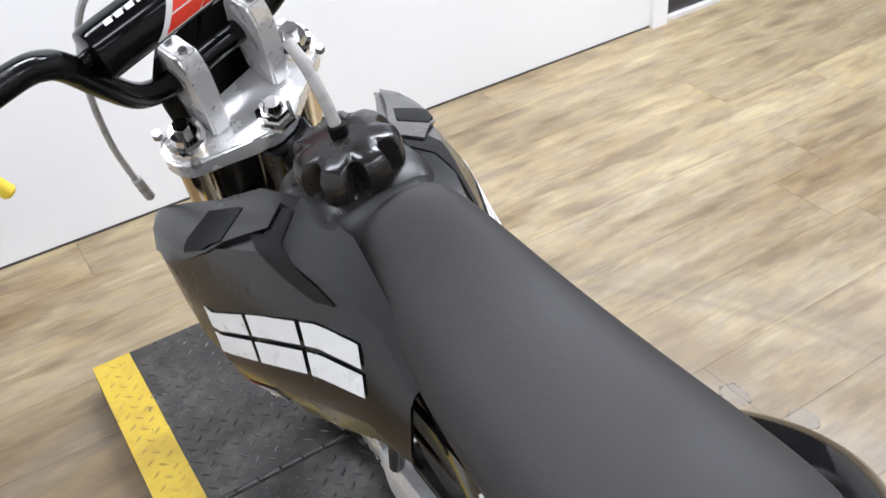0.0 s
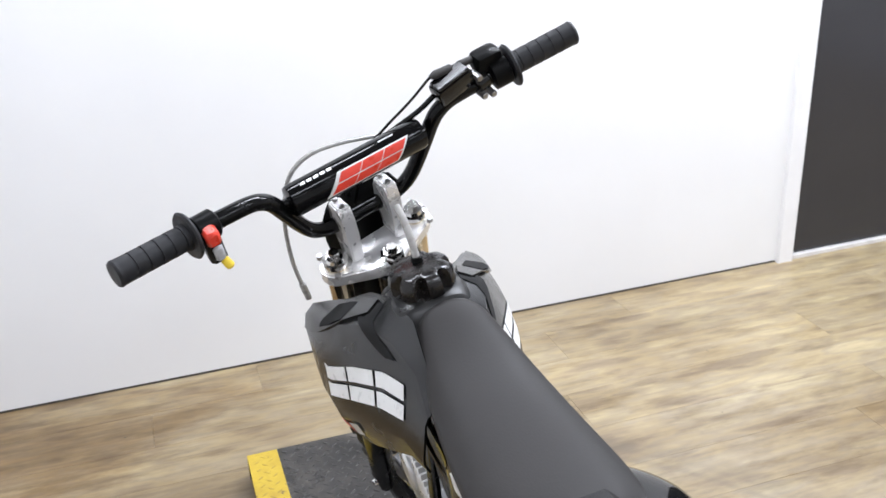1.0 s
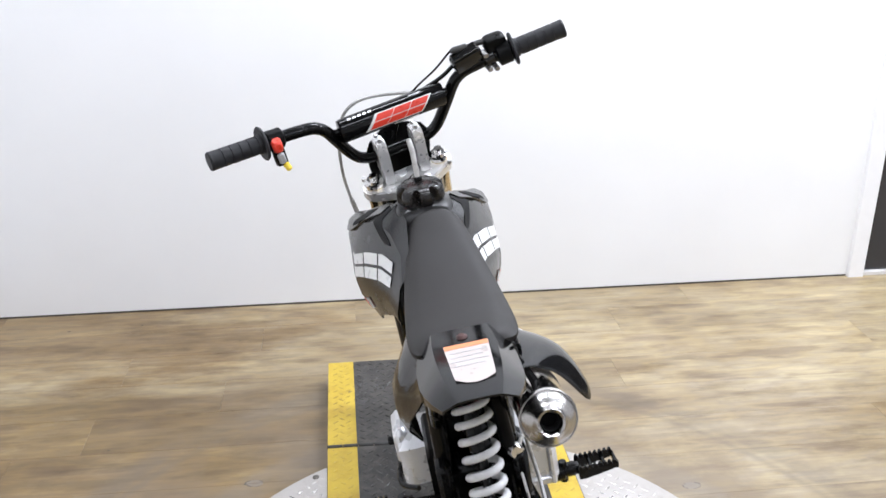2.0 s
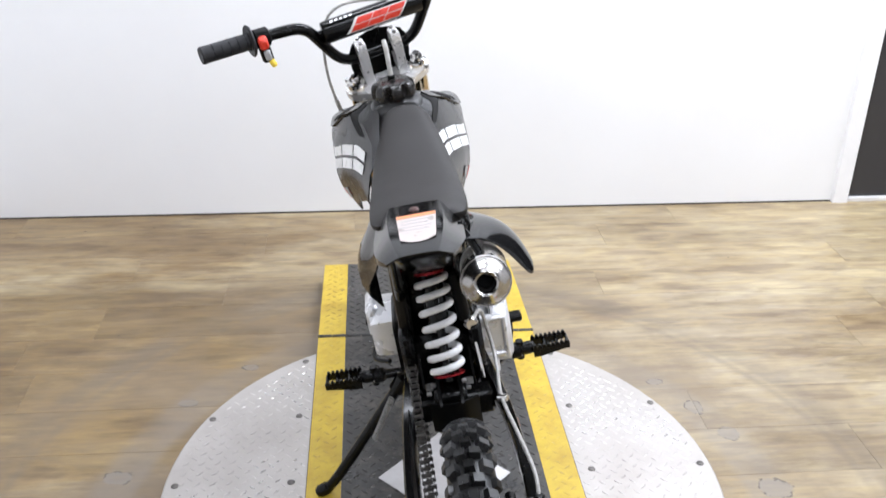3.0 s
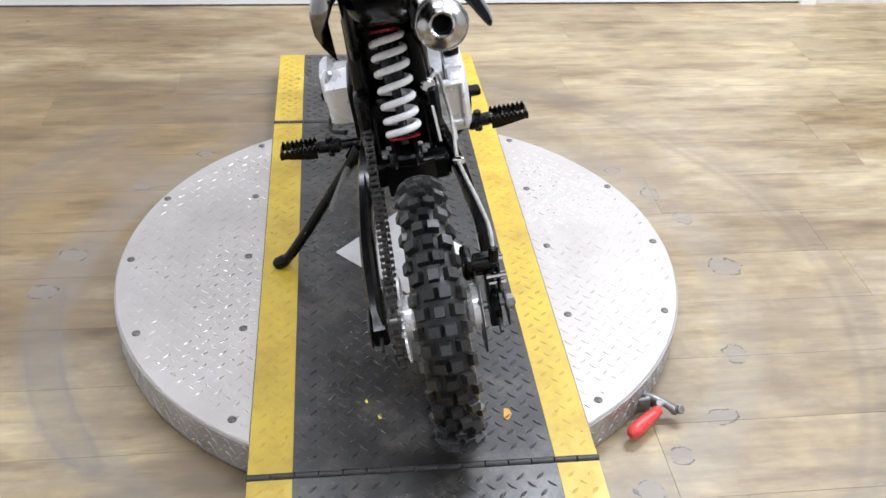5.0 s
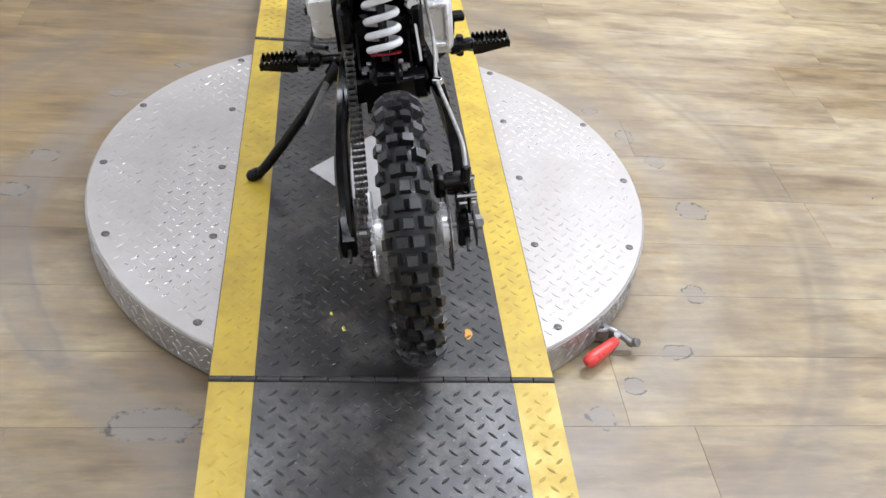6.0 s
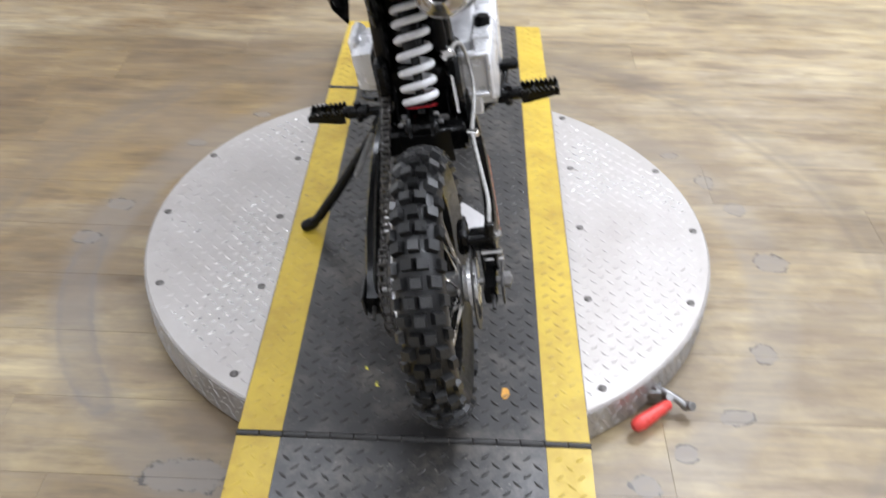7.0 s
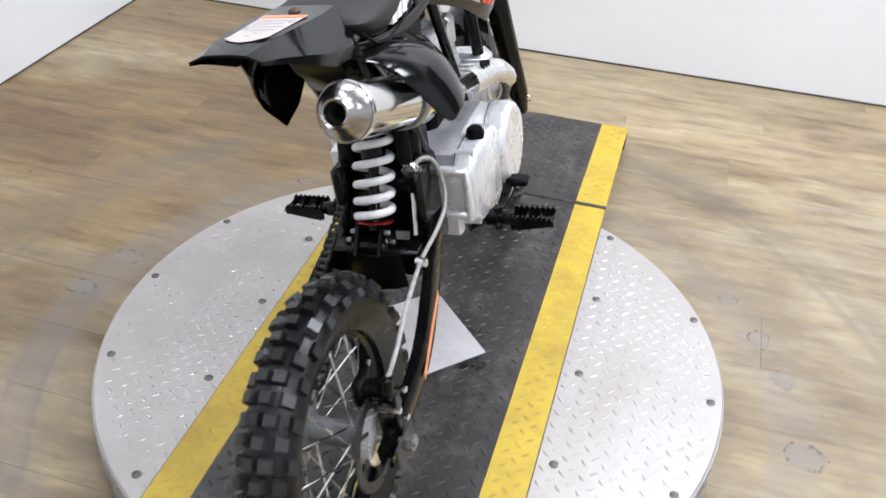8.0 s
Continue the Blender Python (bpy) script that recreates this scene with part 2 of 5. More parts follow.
def plate_material(name, color, rough, metal, dirt, amount, scale=7.0, wear=None, dust=None):
    m = mat(name, color, rough, metal)
    g = node(m, "ShaderNodeNewGeometry")
    pos = g.outputs["Position"]
    n1, n2, n3 = noise_tex(m, pos, scale, 6, 0.65), noise_tex(m, pos, 60, 4, 0.7), noise_tex(m, pos, 260, 2)
    base = mixc(m, ramp(m, n1, [(0.42, grey(0)), (0.72, grey(amount))]), color, dirt)
    base = mixc(m, ramp(m, n2, [(0.5, grey(0)), (0.78, grey(0.5 * amount))]), base, dirt)
    if dust:
        base = mixc(m, ramp(m, noise_tex(m, pos, 9, 10, 0.82), [(0.485, grey(0)), (0.66, grey(0.75))]), base, dust)
        base = mixc(m, ramp(m, noise_tex(m, pos, 90, 3, 0.8), [(0.66, grey(0)), (0.72, grey(0.8))]), base, (0.26, 0.24, 0.21))
    if wear:
        base = mixc(m, ramp(m, noise_tex(m, pos, 34, 5, 0.75), [(0.64, grey(0)), (0.69, grey(1))]), base, wear)
    link(m, base, bsdf(m).inputs["Base Color"])
    link(m, ramp(m, n1, [(0.3, grey(max(0.05, rough - 0.1))), (0.7, grey(rough + 0.12))]), bsdf(m).inputs["Roughness"])
    bump(m, n3, 0.15, 0.0006)
    return m


M_ALU = plate_material("aluminium_tread_plate", (0.475, 0.450, 0.425), 0.44, 0.50, (0.385, 0.350, 0.320), 0.7, 4)
M_ALUTREAD = plate_material("aluminium_tread", (0.54, 0.515, 0.49), 0.28, 0.72, (0.32, 0.295, 0.27), 0.8, 4)
M_ALURIM = plate_material("aluminium_rim_plate", (0.50, 0.49, 0.48), 0.38, 0.7, (0.25, 0.24, 0.23), 0.7, 9)
M_YELLOW = plate_material("yellow_plate_paint", (0.56, 0.395, 0.034), 0.42, 0.0, (0.38, 0.245, 0.030), 0.85, 12, (0.16, 0.10, 0.04))
M_BLACKPLATE = plate_material("black_plate_paint", (0.030, 0.028, 0.026), 0.33, 0.0, (0.009, 0.0083, 0.0076), 0.95, 5, (0.15, 0.135, 0.115), (0.115, 0.102, 0.086))
M_BAREPLATE = plate_material("bare_plate", (0.60, 0.585, 0.58), 0.42, 0.35, (0.40, 0.38, 0.37), 0.6, 10)
M_BLACKTREAD = plate_material("worn_black_tread", (0.048, 0.045, 0.041), 0.26, 0.2, (0.014, 0.013, 0.012), 0.95, 4)
M_YELLOWTREAD = plate_material("soiled_yellow_tread", (0.55, 0.385, 0.036), 0.38, 0.0, (0.20, 0.130, 0.022), 0.95, 3.2)
M_OIL = worn("oil_stain", (0.008, 0.0075, 0.007), 0.3, vary=0.5, scale=60)
M_STEEL = worn("dull_steel", (0.30, 0.295, 0.29), 0.38, metal=0.9, vary=0.3, scale=60)
M_DARKSTEEL = worn("dark_steel", (0.05, 0.048, 0.046), 0.5, metal=0.4, vary=0.4, scale=60)
M_GRIMY = worn("grimy_steel", (0.13, 0.12, 0.11), 0.45, metal=0.5, vary=0.6, scale=150)
M_FLECK = worn("orange_fleck", (0.70, 0.34, 0.05), 0.6)
M_FLECK_Y = worn("yellow_fleck", (0.70, 0.62, 0.08), 0.6)
M_RED = worn("red_vinyl", (0.72, 0.06, 0.05), 0.35, vary=0.1, scale=40)


# ---------------------------------------------------------------- building helpers
def part(name, bm, material, parent=None, label="", xf=None, smooth=True, kind="", sharp=38):
    """Links a bmesh as one mesh object under a thing or a part."""
    if xf is not None:
        bm.transform(xf)
    bmesh.ops.recalc_face_normals(bm, faces=bm.faces)
    me = bpy.data.meshes.new(name)
    bm.to_mesh(me)
    bm.free()
    if smooth:
        me.shade_smooth()
        me.set_sharp_from_angle(angle=radians(sharp))
    me.materials.append(material)
    ob = new(name, me)
    ob.parent = parent
    tagged(ob, label, kind=kind)
    return ob


def thing(name, label, category, m=None, group="", kind=""):
    ob = new(name)
    ob.empty_display_size = 0.1
    if m is not None:
        ob.matrix_world = m
    return tagged(ob, label, category, group, kind)


def box(bm, a, b, bevel=0.0, m=None, seg=1):
    """A box between two corners."""
    c = [(p + q) / 2 for p, q in zip(a, b)]
    s = [abs(q - p) for p, q in zip(a, b)]
    t = Matrix.Translation(c) @ Matrix.Diagonal((*s, 1))
    made = bmesh.ops.create_cube(bm, size=1, matrix=t)["verts"]
    if bevel:
        edges = {e for v in made for e in v.link_edges}
        made = bmesh.ops.bevel(bm, geom=list(edges), offset=bevel, segments=seg, affect="EDGES", profile=0.5)["verts"]
        made = list({v for v in made})
    if m is not None:
        vs = {v for v in made}
        stack = list(vs)
        while stack:
            v = stack.pop()
            for e in v.link_edges:
                o = e.other_vert(v)
                if o not in vs:
                    vs.add(o)
                    stack.append(o)
        bmesh.ops.transform(bm, matrix=m, verts=list(vs))
    return bm


def axis_frame(a, b):
    a, b = Vector(a), Vector(b)
    return Matrix.Translation(a) @ (b - a).to_track_quat("Z", "Y").to_matrix().to_4x4(), (b - a).length


def lathe(bm, a, b, profile, n=24, caps=True):
    """A turned body on the axis from a to b; profile: (share of the axis, radius)."""
    t, length = axis_frame(a, b)
    rings = []
    for s, r in profile:
        rings.append([bm.verts.new(t @ Vector((r * math.cos(2 * math.pi * i / n), r * math.sin(2 * math.pi * i / n), s * length))) for i in range(n)])
    for p, q in zip(rings, rings[1:]):
        for i in range(n):
            bm.faces.new((p[i], p[(i + 1) % n], q[(i + 1) % n], q[i]))
    if caps:
        bm.faces.new(rings[0][::-1])
        bm.faces.new(rings[-1])
    return bm


def rod(bm, a, b, r, n=12, bevel=0.0):
    t, length = axis_frame(a, b)
    k = min(0.45, bevel / max(length, 1e-6))
    prof = [(0, r - bevel), (k, r), (1 - k, r), (1, r - bevel)] if bevel else [(0, r), (1, r)]
    return lathe(bm, a, b, prof, n)


def spline(points, steps=8):
    """A smooth line through points (Catmull-Rom)."""
    p = [Vector(q) for q in points]
    p = [2 * p[0] - p[1]] + p + [2 * p[-1] - p[-2]]
    out = []
    for i in range(1, len(p) - 2):
        for s in range(steps):
            t = s / steps
            out.append(0.5 * (2 * p[i] + (p[i + 1] - p[i - 1]) * t + (2 * p[i - 1] - 5 * p[i] + 4 * p[i + 1] - p[i + 2]) * t ** 2
                              + (3 * p[i] - p[i - 1] - 3 * p[i + 1] + p[i + 2]) * t ** 3))
    out.append(p[-2])
    return out


def tube(bm, line, r, n=10, caps=True):
    """A round tube along a line of points; r: one radius, or one for each point."""
    line = [Vector(q) for q in line]
    rr = r if isinstance(r, (list, tuple)) else [r] * len(line)
    up = Vector((0.13, 0.21, 0.97))
    rings = []
    prev = None
    for i, q in enumerate(line):
        d = (line[min(i + 1, len(line) - 1)] - line[max(i - 1, 0)]).normalized()
        u = (prev - d * prev.dot(d)) if prev is not None else d.cross(up)
        u.normalize()
        prev = u
        w = d.cross(u)
        rings.append([bm.verts.new(q + rr[i] * (u * math.cos(2 * math.pi * k / n) + w * math.sin(2 * math.pi * k / n))) for k in range(n)])
    for p, q in zip(rings, rings[1:]):
        for k in range(n):
            bm.faces.new((p[k], p[(k + 1) % n], q[(k + 1) % n], q[k]))
    if caps:
        bm.faces.new(rings[0][::-1])
        bm.faces.new(rings[-1])
    return bm


def loft(bm, sections, closed=True, caps=True):
    """Skin over sections, each a list of the same number of points."""
    rows = [[bm.verts.new(Vector(p)) for p in s] for s in sections]
    n = len(rows[0])
    for p, q in zip(rows, rows[1:]):
        for i in range(n if closed else n - 1):
            j = (i + 1) % n
            bm.faces.new((p[i], p[j], q[j], q[i]))
    if caps and closed:
        bm.faces.new(rows[0][::-1])
        bm.faces.new(rows[-1])
    return rows


def grid_sheet(bm, sections, thick):
    """An open shell through sections, given a thickness against its normal."""
    rows = loft(bm, sections, closed=False, caps=False)
    bmesh.ops.recalc_face_normals(bm, faces=bm.faces)
    bmesh.ops.solidify(bm, geom=list(bm.faces), thickness=thick)
    return rows


def prism(bm, outline, y0, y1, plane="xz"):
    """A flat outline pushed out between two depths."""
    def put(p, d):
        return {"xz": (p[0], d, p[1]), "yz": (d, p[0], p[1]), "xy": (p[0], p[1], d)}[plane]
    a = [bm.verts.new(put(p, y0)) for p in outline]
    b = [bm.verts.new(put(p, y1)) for p in outline]
    n = len(outline)
    for i in range(n):
        bm.faces.new((a[i], a[(i + 1) % n], b[(i + 1) % n], b[i]))
    bm.faces.new(a[::-1])
    bm.faces.new(b)
    return bm


# ---------------------------------------------------------------- the room
WALL_Y, WALL_X, EAST, SOUTH = 1.665, -1.60, 4.2, -4.2


def slab(name, a, b, material, label, category, bevel=0.0):
    bm = bmesh.new()
    box(bm, a, b, bevel)
    ob = part(name, bm, material, None, "", smooth=False)
    return tagged(ob, label, category, kind="structure")


floor = slab("floor", (WALL_X - 0.1, SOUTH - 0.1, -0.12), (EAST + 0.1, WALL_Y + 0.5, -0.0035), M_JOINT, "light oak vinyl board floor with scuff rings", "floor")
slab("wall_west", (WALL_X - 0.12, SOUTH - 0.1, -0.12), (WALL_X, WALL_Y, CEIL), M_WALL, "plain white painted side wall", "wall")
slab("wall_north", (WALL_X - 0.12, WALL_Y, -0.12), (1.69, WALL_Y + 0.12, CEIL), M_WALL, "plain white painted wall behind the turntable", "wall")
slab("wall_north_east", (1.69, WALL_Y + 0.06, -0.12), (EAST + 0.1, WALL_Y + 0.18, CEIL), M_WALL, "white wall behind the black panel", "wall")
# walls out of view, added to close the room; their grey sets the bounce
slab("wall_east", (EAST, SOUTH - 0.1, -0.12), (EAST + 0.12, WALL_Y + 0.06, CEIL), M_FARWALL, "unseen pale grey wall that closes the room and bounces light", "wall")
slab("wall_south", (WALL_X, SOUTH - 0.12, -0.12), (EAST, SOUTH, CEIL), M_FARWALL, "unseen pale grey wall that closes the room and bounces light", "wall")
slab("ceiling", (WALL_X - 0.12, SOUTH - 0.12, CEIL), (EAST + 0.12, WALL_Y + 0.2, CEIL + 0.1), M_CEIL, "dark grey ceiling", "ceiling")
slab("trim", (1.690, WALL_Y - 0.020, -0.003), (1.752, WALL_Y + 0.06, 2.6), M_TRIM, "white painted vertical post trim", "trim", 0.003)
slab("baseboard", (1.755, WALL_Y - 0.008, -0.003), (EAST, WALL_Y + 0.025, 0.013), M_LIP, "pale sill strip under the black panel", "sill")
door = slab("door_1", (1.755, WALL_Y + 0.012, 0.015), (EAST - 0.2, WALL_Y + 0.055, 2.4), M_BLACKDOOR, "glossy black door panel beside the white wall", "door", 0.002)

# thin dark strips paint in the shadowed gap at the foot of the walls
slab("shadow_gap_north", (WALL_X, WALL_Y - 0.002, -0.003), (1.689, WALL_Y + 0.001, 0.006), M_SHADOWGAP, "dark strip standing in for the shadowed gap under the white wall", "trim")
slab("shadow_gap_west", (WALL_X - 0.001, SOUTH, -0.003), (WALL_X + 0.002, WALL_Y - 0.002, 0.005), M_SHADOWGAP, "dark strip standing in for the shadowed gap under the white side wall", "trim")
for lx, ly, power in LAMPS:
    fixture = thing("ceiling_light", "white ceiling light with a long diffuser", "ceiling light", pose(lx, ly, CEIL), "ceiling lights")
    bm = bmesh.new()
    box(bm, (-0.62, -0.17, -0.07), (0.62, 0.17, -0.001), 0.008)
    part("housing", bm, M_TRIM, fixture)
    ceiling_lamp(lx, ly, power)

# ---------------------------------------------------------------- turntable
H = 0.085
DISC_R = 0.612
HALF = 0.301
turn = thing("turntable", "round aluminium tread-plate turntable with black and yellow runway", "turntable", pose(0, 0.004, 0))


def tread(bm, x, y, z, angle, length=0.025, width=0.0066, h=0.0015):
    """One raised lozenge of tread plate."""
    c, s = math.cos(angle), math.sin(angle)
    pts = [(-length / 2, 0), (-length / 6, -width / 2), (length / 6, -width / 2), (length / 2, 0), (length / 6, width / 2), (-length / 6, width / 2)]
    low = [bm.verts.new((x + c * u - s * v, y + s * u + c * v, z)) for u, v in pts]
    top = [bm.verts.new((x + c * u * 0.8 - s * v * 0.45, y + s * u * 0.8 + c * v * 0.45, z + h)) for u, v in pts]
    for i in range(6):
        bm.faces.new((low[i], low[(i + 1) % 6], top[(i + 1) % 6], top[i]))
    bm.faces.new(top)


def treads(inside, x0, x1, y0, y1, z, pitch=0.0247, turn_by=radians(45), size=0.021, width=0.0056, high=0.0008):
    """Treads in rows, slanting to and fro by turns, wherever inside(x, y) holds; z may be a function of y."""
    bm = bmesh.new()
    c, s = math.cos(turn_by), math.sin(turn_by)
    span = int(max(x1 - x0, y1 - y0) / pitch) + 4
    cx, cy = (x0 + x1) / 2, (y0 + y1) / 2
    for i in range(-span, span + 1):
        for j in range(-span, span + 1):
            u, v = i * pitch, j * pitch
            x, y = cx + c * u - s * v, cy + s * u + c * v
            if x0 < x < x1 and y0 < y < y1 and inside(x, y):
                zz = z(y) if callable(z) else z
                tread(bm, x, y, zz, radians(42) if (i + j) % 2 else radians(-42), size, width, high)
    return bm


# round body with a rolled edge
bm = bmesh.new()
lathe(bm, (0, 0, 0), (0, 0, 1), [(0.0, DISC_R - 0.012), (0.008, DISC_R - 0.004), (H - 0.003, DISC_R), (H, DISC_R - 0.003)], 128)
disc = part("round_plate", bm, M_ALU, turn, "bright aluminium tread plate")
bm = bmesh.new()
lathe(bm, (0, 0, 0.006), (0, 0, H - 0.006), [(0, DISC_R - 0.001), (0, DISC_R + 0.0015), (1, DISC_R + 0.0015), (1, DISC_R - 0.001)], 128, caps=False)
part("rim_band", bm, M_ALURIM, turn)
bm = bmesh.new()
for i in range(190):
    for k in range(4):
        a = 2 * math.pi * (i + 0.5 * (k % 2)) / 190
        q = Matrix.Rotation(a, 4, "Z") @ Matrix.Translation((DISC_R + 0.0015, 0, 0.016 + 0.0175 * k)) @ Matrix.Rotation(math.pi / 2, 4, "Y")
        sub = bmesh.new()
        tread(sub, 0, 0, 0, math.pi / 4 if (i + k) % 2 else -math.pi / 4, 0.018, 0.005)
        sub.transform(q)
        me = bpy.data.meshes.new("tmp")
        sub.to_mesh(me)
        sub.free()
        bm.from_mesh(me)
        bpy.data.meshes.remove(me)
part("rim_tread", bm, M_ALURIM, turn, kind="stuff", smooth=False)
bm = treads(lambda x, y: math.hypot(x, y) < DISC_R - 0.022 and abs(x) > HALF + 0.012, -0.62, 0.62, -0.62, 0.62, H, high=0.0013)
part("plate_tread", bm, M_ALUTREAD, turn, kind="stuff", sharp=85)

# runway: a dark middle and two yellow sides, with a fold-out flap at each end
RUN = H + 0.004
END = 0.611


def lie(y):
    """Height of the runway's top at y."""
    over = abs(y) - END
    return RUN if over < 0 else RUN - over * 0.045


def strip(name, x0, x1, y0, y1, material, label=""):
    bm = bmesh.new()
    ys = [y0, y1]
    top = [[(x, y, lie(y)) for x in (x0, x1)] for y in ys]
    rows = [[bm.verts.new(p) for p in r] for r in top]
    low = [[bm.verts.new((p[0], p[1], p[2] - 0.005)) for p in r] for r in top]
    bm.faces.new((rows[0][0], rows[0][1], rows[1][1], rows[1][0]))
    bm.faces.new((low[0][1], low[0][0], low[1][0], low[1][1]))
    for a, b in (((0, 0), (0, 1)), ((0, 1), (1, 1)), ((1, 1), (1, 0)), ((1, 0), (0, 0))):
        bm.faces.new((rows[a[0]][a[1]], low[a[0]][a[1]], low[b[0]][b[1]], rows[b[0]][b[1]]))
    ob = part(name, bm, material, turn, label, smooth=False)
    tr = treads(lambda x, y: True, x0 + 0.008, x1 - 0.008, min(y0, y1) + 0.012, max(y0, y1) - 0.012, lie, high=0.0009 if material is M_YELLOW else 0.0018)
    part("tread_pattern", tr, M_YELLOWTREAD if material is M_YELLOW else M_BLACKTREAD, ob, kind="stuff", sharp=85)
    return ob


YEL = 0.226
for y0, y1, what in ((-END + 0.007, END - 0.007, "runway"), (END + 0.007, 1.086, "flap"), (-1.12, -END - 0.007, "flap")):
    strip(what, -YEL + 0.0005, YEL - 0.0005, y0, y1, M_BLACKPLATE, "worn black tread plate")
    for s in (-1, 1):
        strip(what + "_side", *sorted((s * YEL, s * HALF)), y0, y1, M_YELLOW, "yellow painted tread plate")
# shadow line painted in as dark strips where the runway meets the round plate
for s in (-1, 1):
    bm = bmesh.new()
    box(bm, (s * HALF - 0.0018, -0.528, H), (s * HALF + 0.0018, 0.528, H + 0.0030))
    part("runway_seam_shadow", bm, M_DARKSTEEL, turn)
# ends turned down to the floor
for y in (1.083, -1.117):
    bm = bmesh.new()
    box(bm, (-HALF, y - 0.003, 0.0), (HALF, y + 0.002, lie(y) - 0.005))
    part("flap_leg", bm, M_DARKSTEEL, turn)
# hinge knuckles
KN = (2 * HALF + 0.004) / 15
bm = bmesh.new()
rod(bm, (-KN / 2 + 0.0008, 0, 0), (KN / 2 - 0.0008, 0, 0), 0.0062, 10, 0.0008)
knuckle = None
for s in (-1, 1):
    for i in range(15):
        if knuckle is None:
            ob = part("hinge_knuckle", bm, M_DARKSTEEL, turn, "dark worn steel hinge knuckle")
            knuckle = ob.data
        else:
            ob = new("hinge_knuckle", knuckle)
            ob.parent = turn
        ob.location = (-HALF - 0.002 + (i + 0.5) * KN, s * END, RUN - 0.002)
# square of bare plate under the engine
bm = bmesh.new()
prism(bm, [(-0.144, 0.008), (0.004, -0.146), (0.150, 0.006), (0.002, 0.158)], RUN + 0.0004, RUN + 0.0022, "xy")
part("bare_square", bm, M_BAREPLATE, turn, "unpainted bare metal square")
bm = bmesh.new()
rs = random.Random(12)
ring = [(0.128 + 0.030 * (1 + 0.45 * rs.uniform(-1, 1)) * math.cos(a), -0.030 + 0.026 * (1 + 0.45 * rs.uniform(-1, 1)) * math.sin(a)) for a in [2 * math.pi * i / 22 for i in range(22)]]
prism(bm, ring, RUN + 0.0001, RUN + 0.0003, "xy")
part("oil_stain", bm, M_OIL, turn, "dark oil stain", smooth=False)
# flush screws
SCREWS = [(0.588, 0.015), (0.540, 0.252), (0.540, -0.229), (0.333, 0.252), (0.336, 0.012), (0.332, -0.228), (0.336, -0.473), (0.330, 0.492)]
for s in (-1, 1):
    for x, y in SCREWS:
        bm = bmesh.new()
        lathe(bm, (0, 0, 0), (0, 0, 0.0024), [(0, 0.0085), (0.5, 0.0082), (1, 0.0062)], 14)
        box(bm, (-0.0045, -0.0008, 0.0023), (0.0045, 0.0008, 0.0029))
        ob = part("screw", bm, M_GRIMY, turn, xf=pose(0, 0, 0, 0, 0, random.uniform(0, 180)))
        ob.location = (s * x, y, H + 0.0003)
# locking lever with a red grip
bm = bmesh.new()
box(bm, (0.425, -0.436, 0.006), (0.462, -0.404, 0.040), 0.004)
rod(bm, (0.440, -0.430, 0.040), (0.440, -0.412, 0.040), 0.009, 10, 0.001)
lever = part("lock_bracket", bm, M_STEEL, turn, "steel toggle bracket")
bm = bmesh.new()
tube(bm, spline([(0.452, -0.420, 0.034), (0.472, -0.436, 0.036), (0.492, -0.448, 0.030), (0.506, -0.458, 0.022)]), 0.0075, 10)
rod(bm, (0.470, -0.428, 0.014), (0.470, -0.450, 0.044), 0.008, 10, 0.001)
rod(bm, (0.500, -0.446, 0.018), (0.512, -0.462, 0.034), 0.009, 10, 0.001)
part("toggle", bm, M_STEEL, lever)
bm = bmesh.new()
lathe(bm, (0.470, -0.455, 0.032), (0.396, -0.512, 0.026), [(0, 0.007), (0.06, 0.0105), (0.3, 0.012), (0.8, 0.0145), (0.94, 0.012), (1, 0.006)], 16)
part("grip", bm, M_RED, lever, "red vinyl grip")
# paint flecks on the runway
for x, y, r, m in ((0.158, -0.500, 0.013, M_FLECK), (-0.072, -0.489, 0.006, M_FLECK_Y), (-0.095, -0.450, 0.005, M_FLECK_Y)):
    bm = bmesh.new()
    k = 9
    pts = []
    for i in range(k):
        a = 2 * math.pi * i / k
        rr = r * random.uniform(0.45, 1.0)
        pts.append((x + 0.7 * rr * math.cos(a), y + 1.25 * rr * math.sin(a)))
    prism(bm, pts, RUN + 0.0002, RUN + 0.0012, "xy")
    part("paint_fleck", bm, m, turn, smooth=False)

# ---------------------------------------------------------------- motorcycle materials
def leather_material():
    m = mat("seat_vinyl", (0.05, 0.049, 0.048), 0.5, spec=0.34)
    v = coords(m)
    vor = node(m, "ShaderNodeTexVoronoi", Scale=420.0)
    link(m, v, vor.inputs["Vector"])
    n = noise_tex(m, v, 14, 4)
    link(m, ramp(m, n, [(0.3, (0.0195, 0.0178, 0.0168)), (0.7, (0.027, 0.0246, 0.0234))]), bsdf(m).inputs["Base Color"])
    link(m, ramp(m, n, [(0.3, grey(0.54)), (0.7, grey(0.64))]), bsdf(m).inputs["Roughness"])
    bump(m, vor.outputs["Distance"], 0.16, 0.0005)
    return m


M_SEAT = leather_material()
M_PLASTIC = worn("black_plastic", (0.004, 0.004, 0.0042), 0.10, vary=0.15, scale=22, grain=500, grain_bump=0.02, rvary=0.03, spec=0.27)
M_GLOSS = worn("gloss_black", (0.004, 0.004, 0.004), 0.07, vary=0.1, scale=10, grain=90, grain_bump=0.04, rvary=0.03)
M_MATTE = worn("matte_black_plastic", (0.004, 0.004, 0.004), 0.38, vary=0.25, scale=30, spec=0.09)
M_TANK = worn("satin_tank_plastic", (0.010, 0.0098, 0.0095), 0.34, vary=0.15, scale=25, grain=500, grain_bump=0.04, spec=0.45)
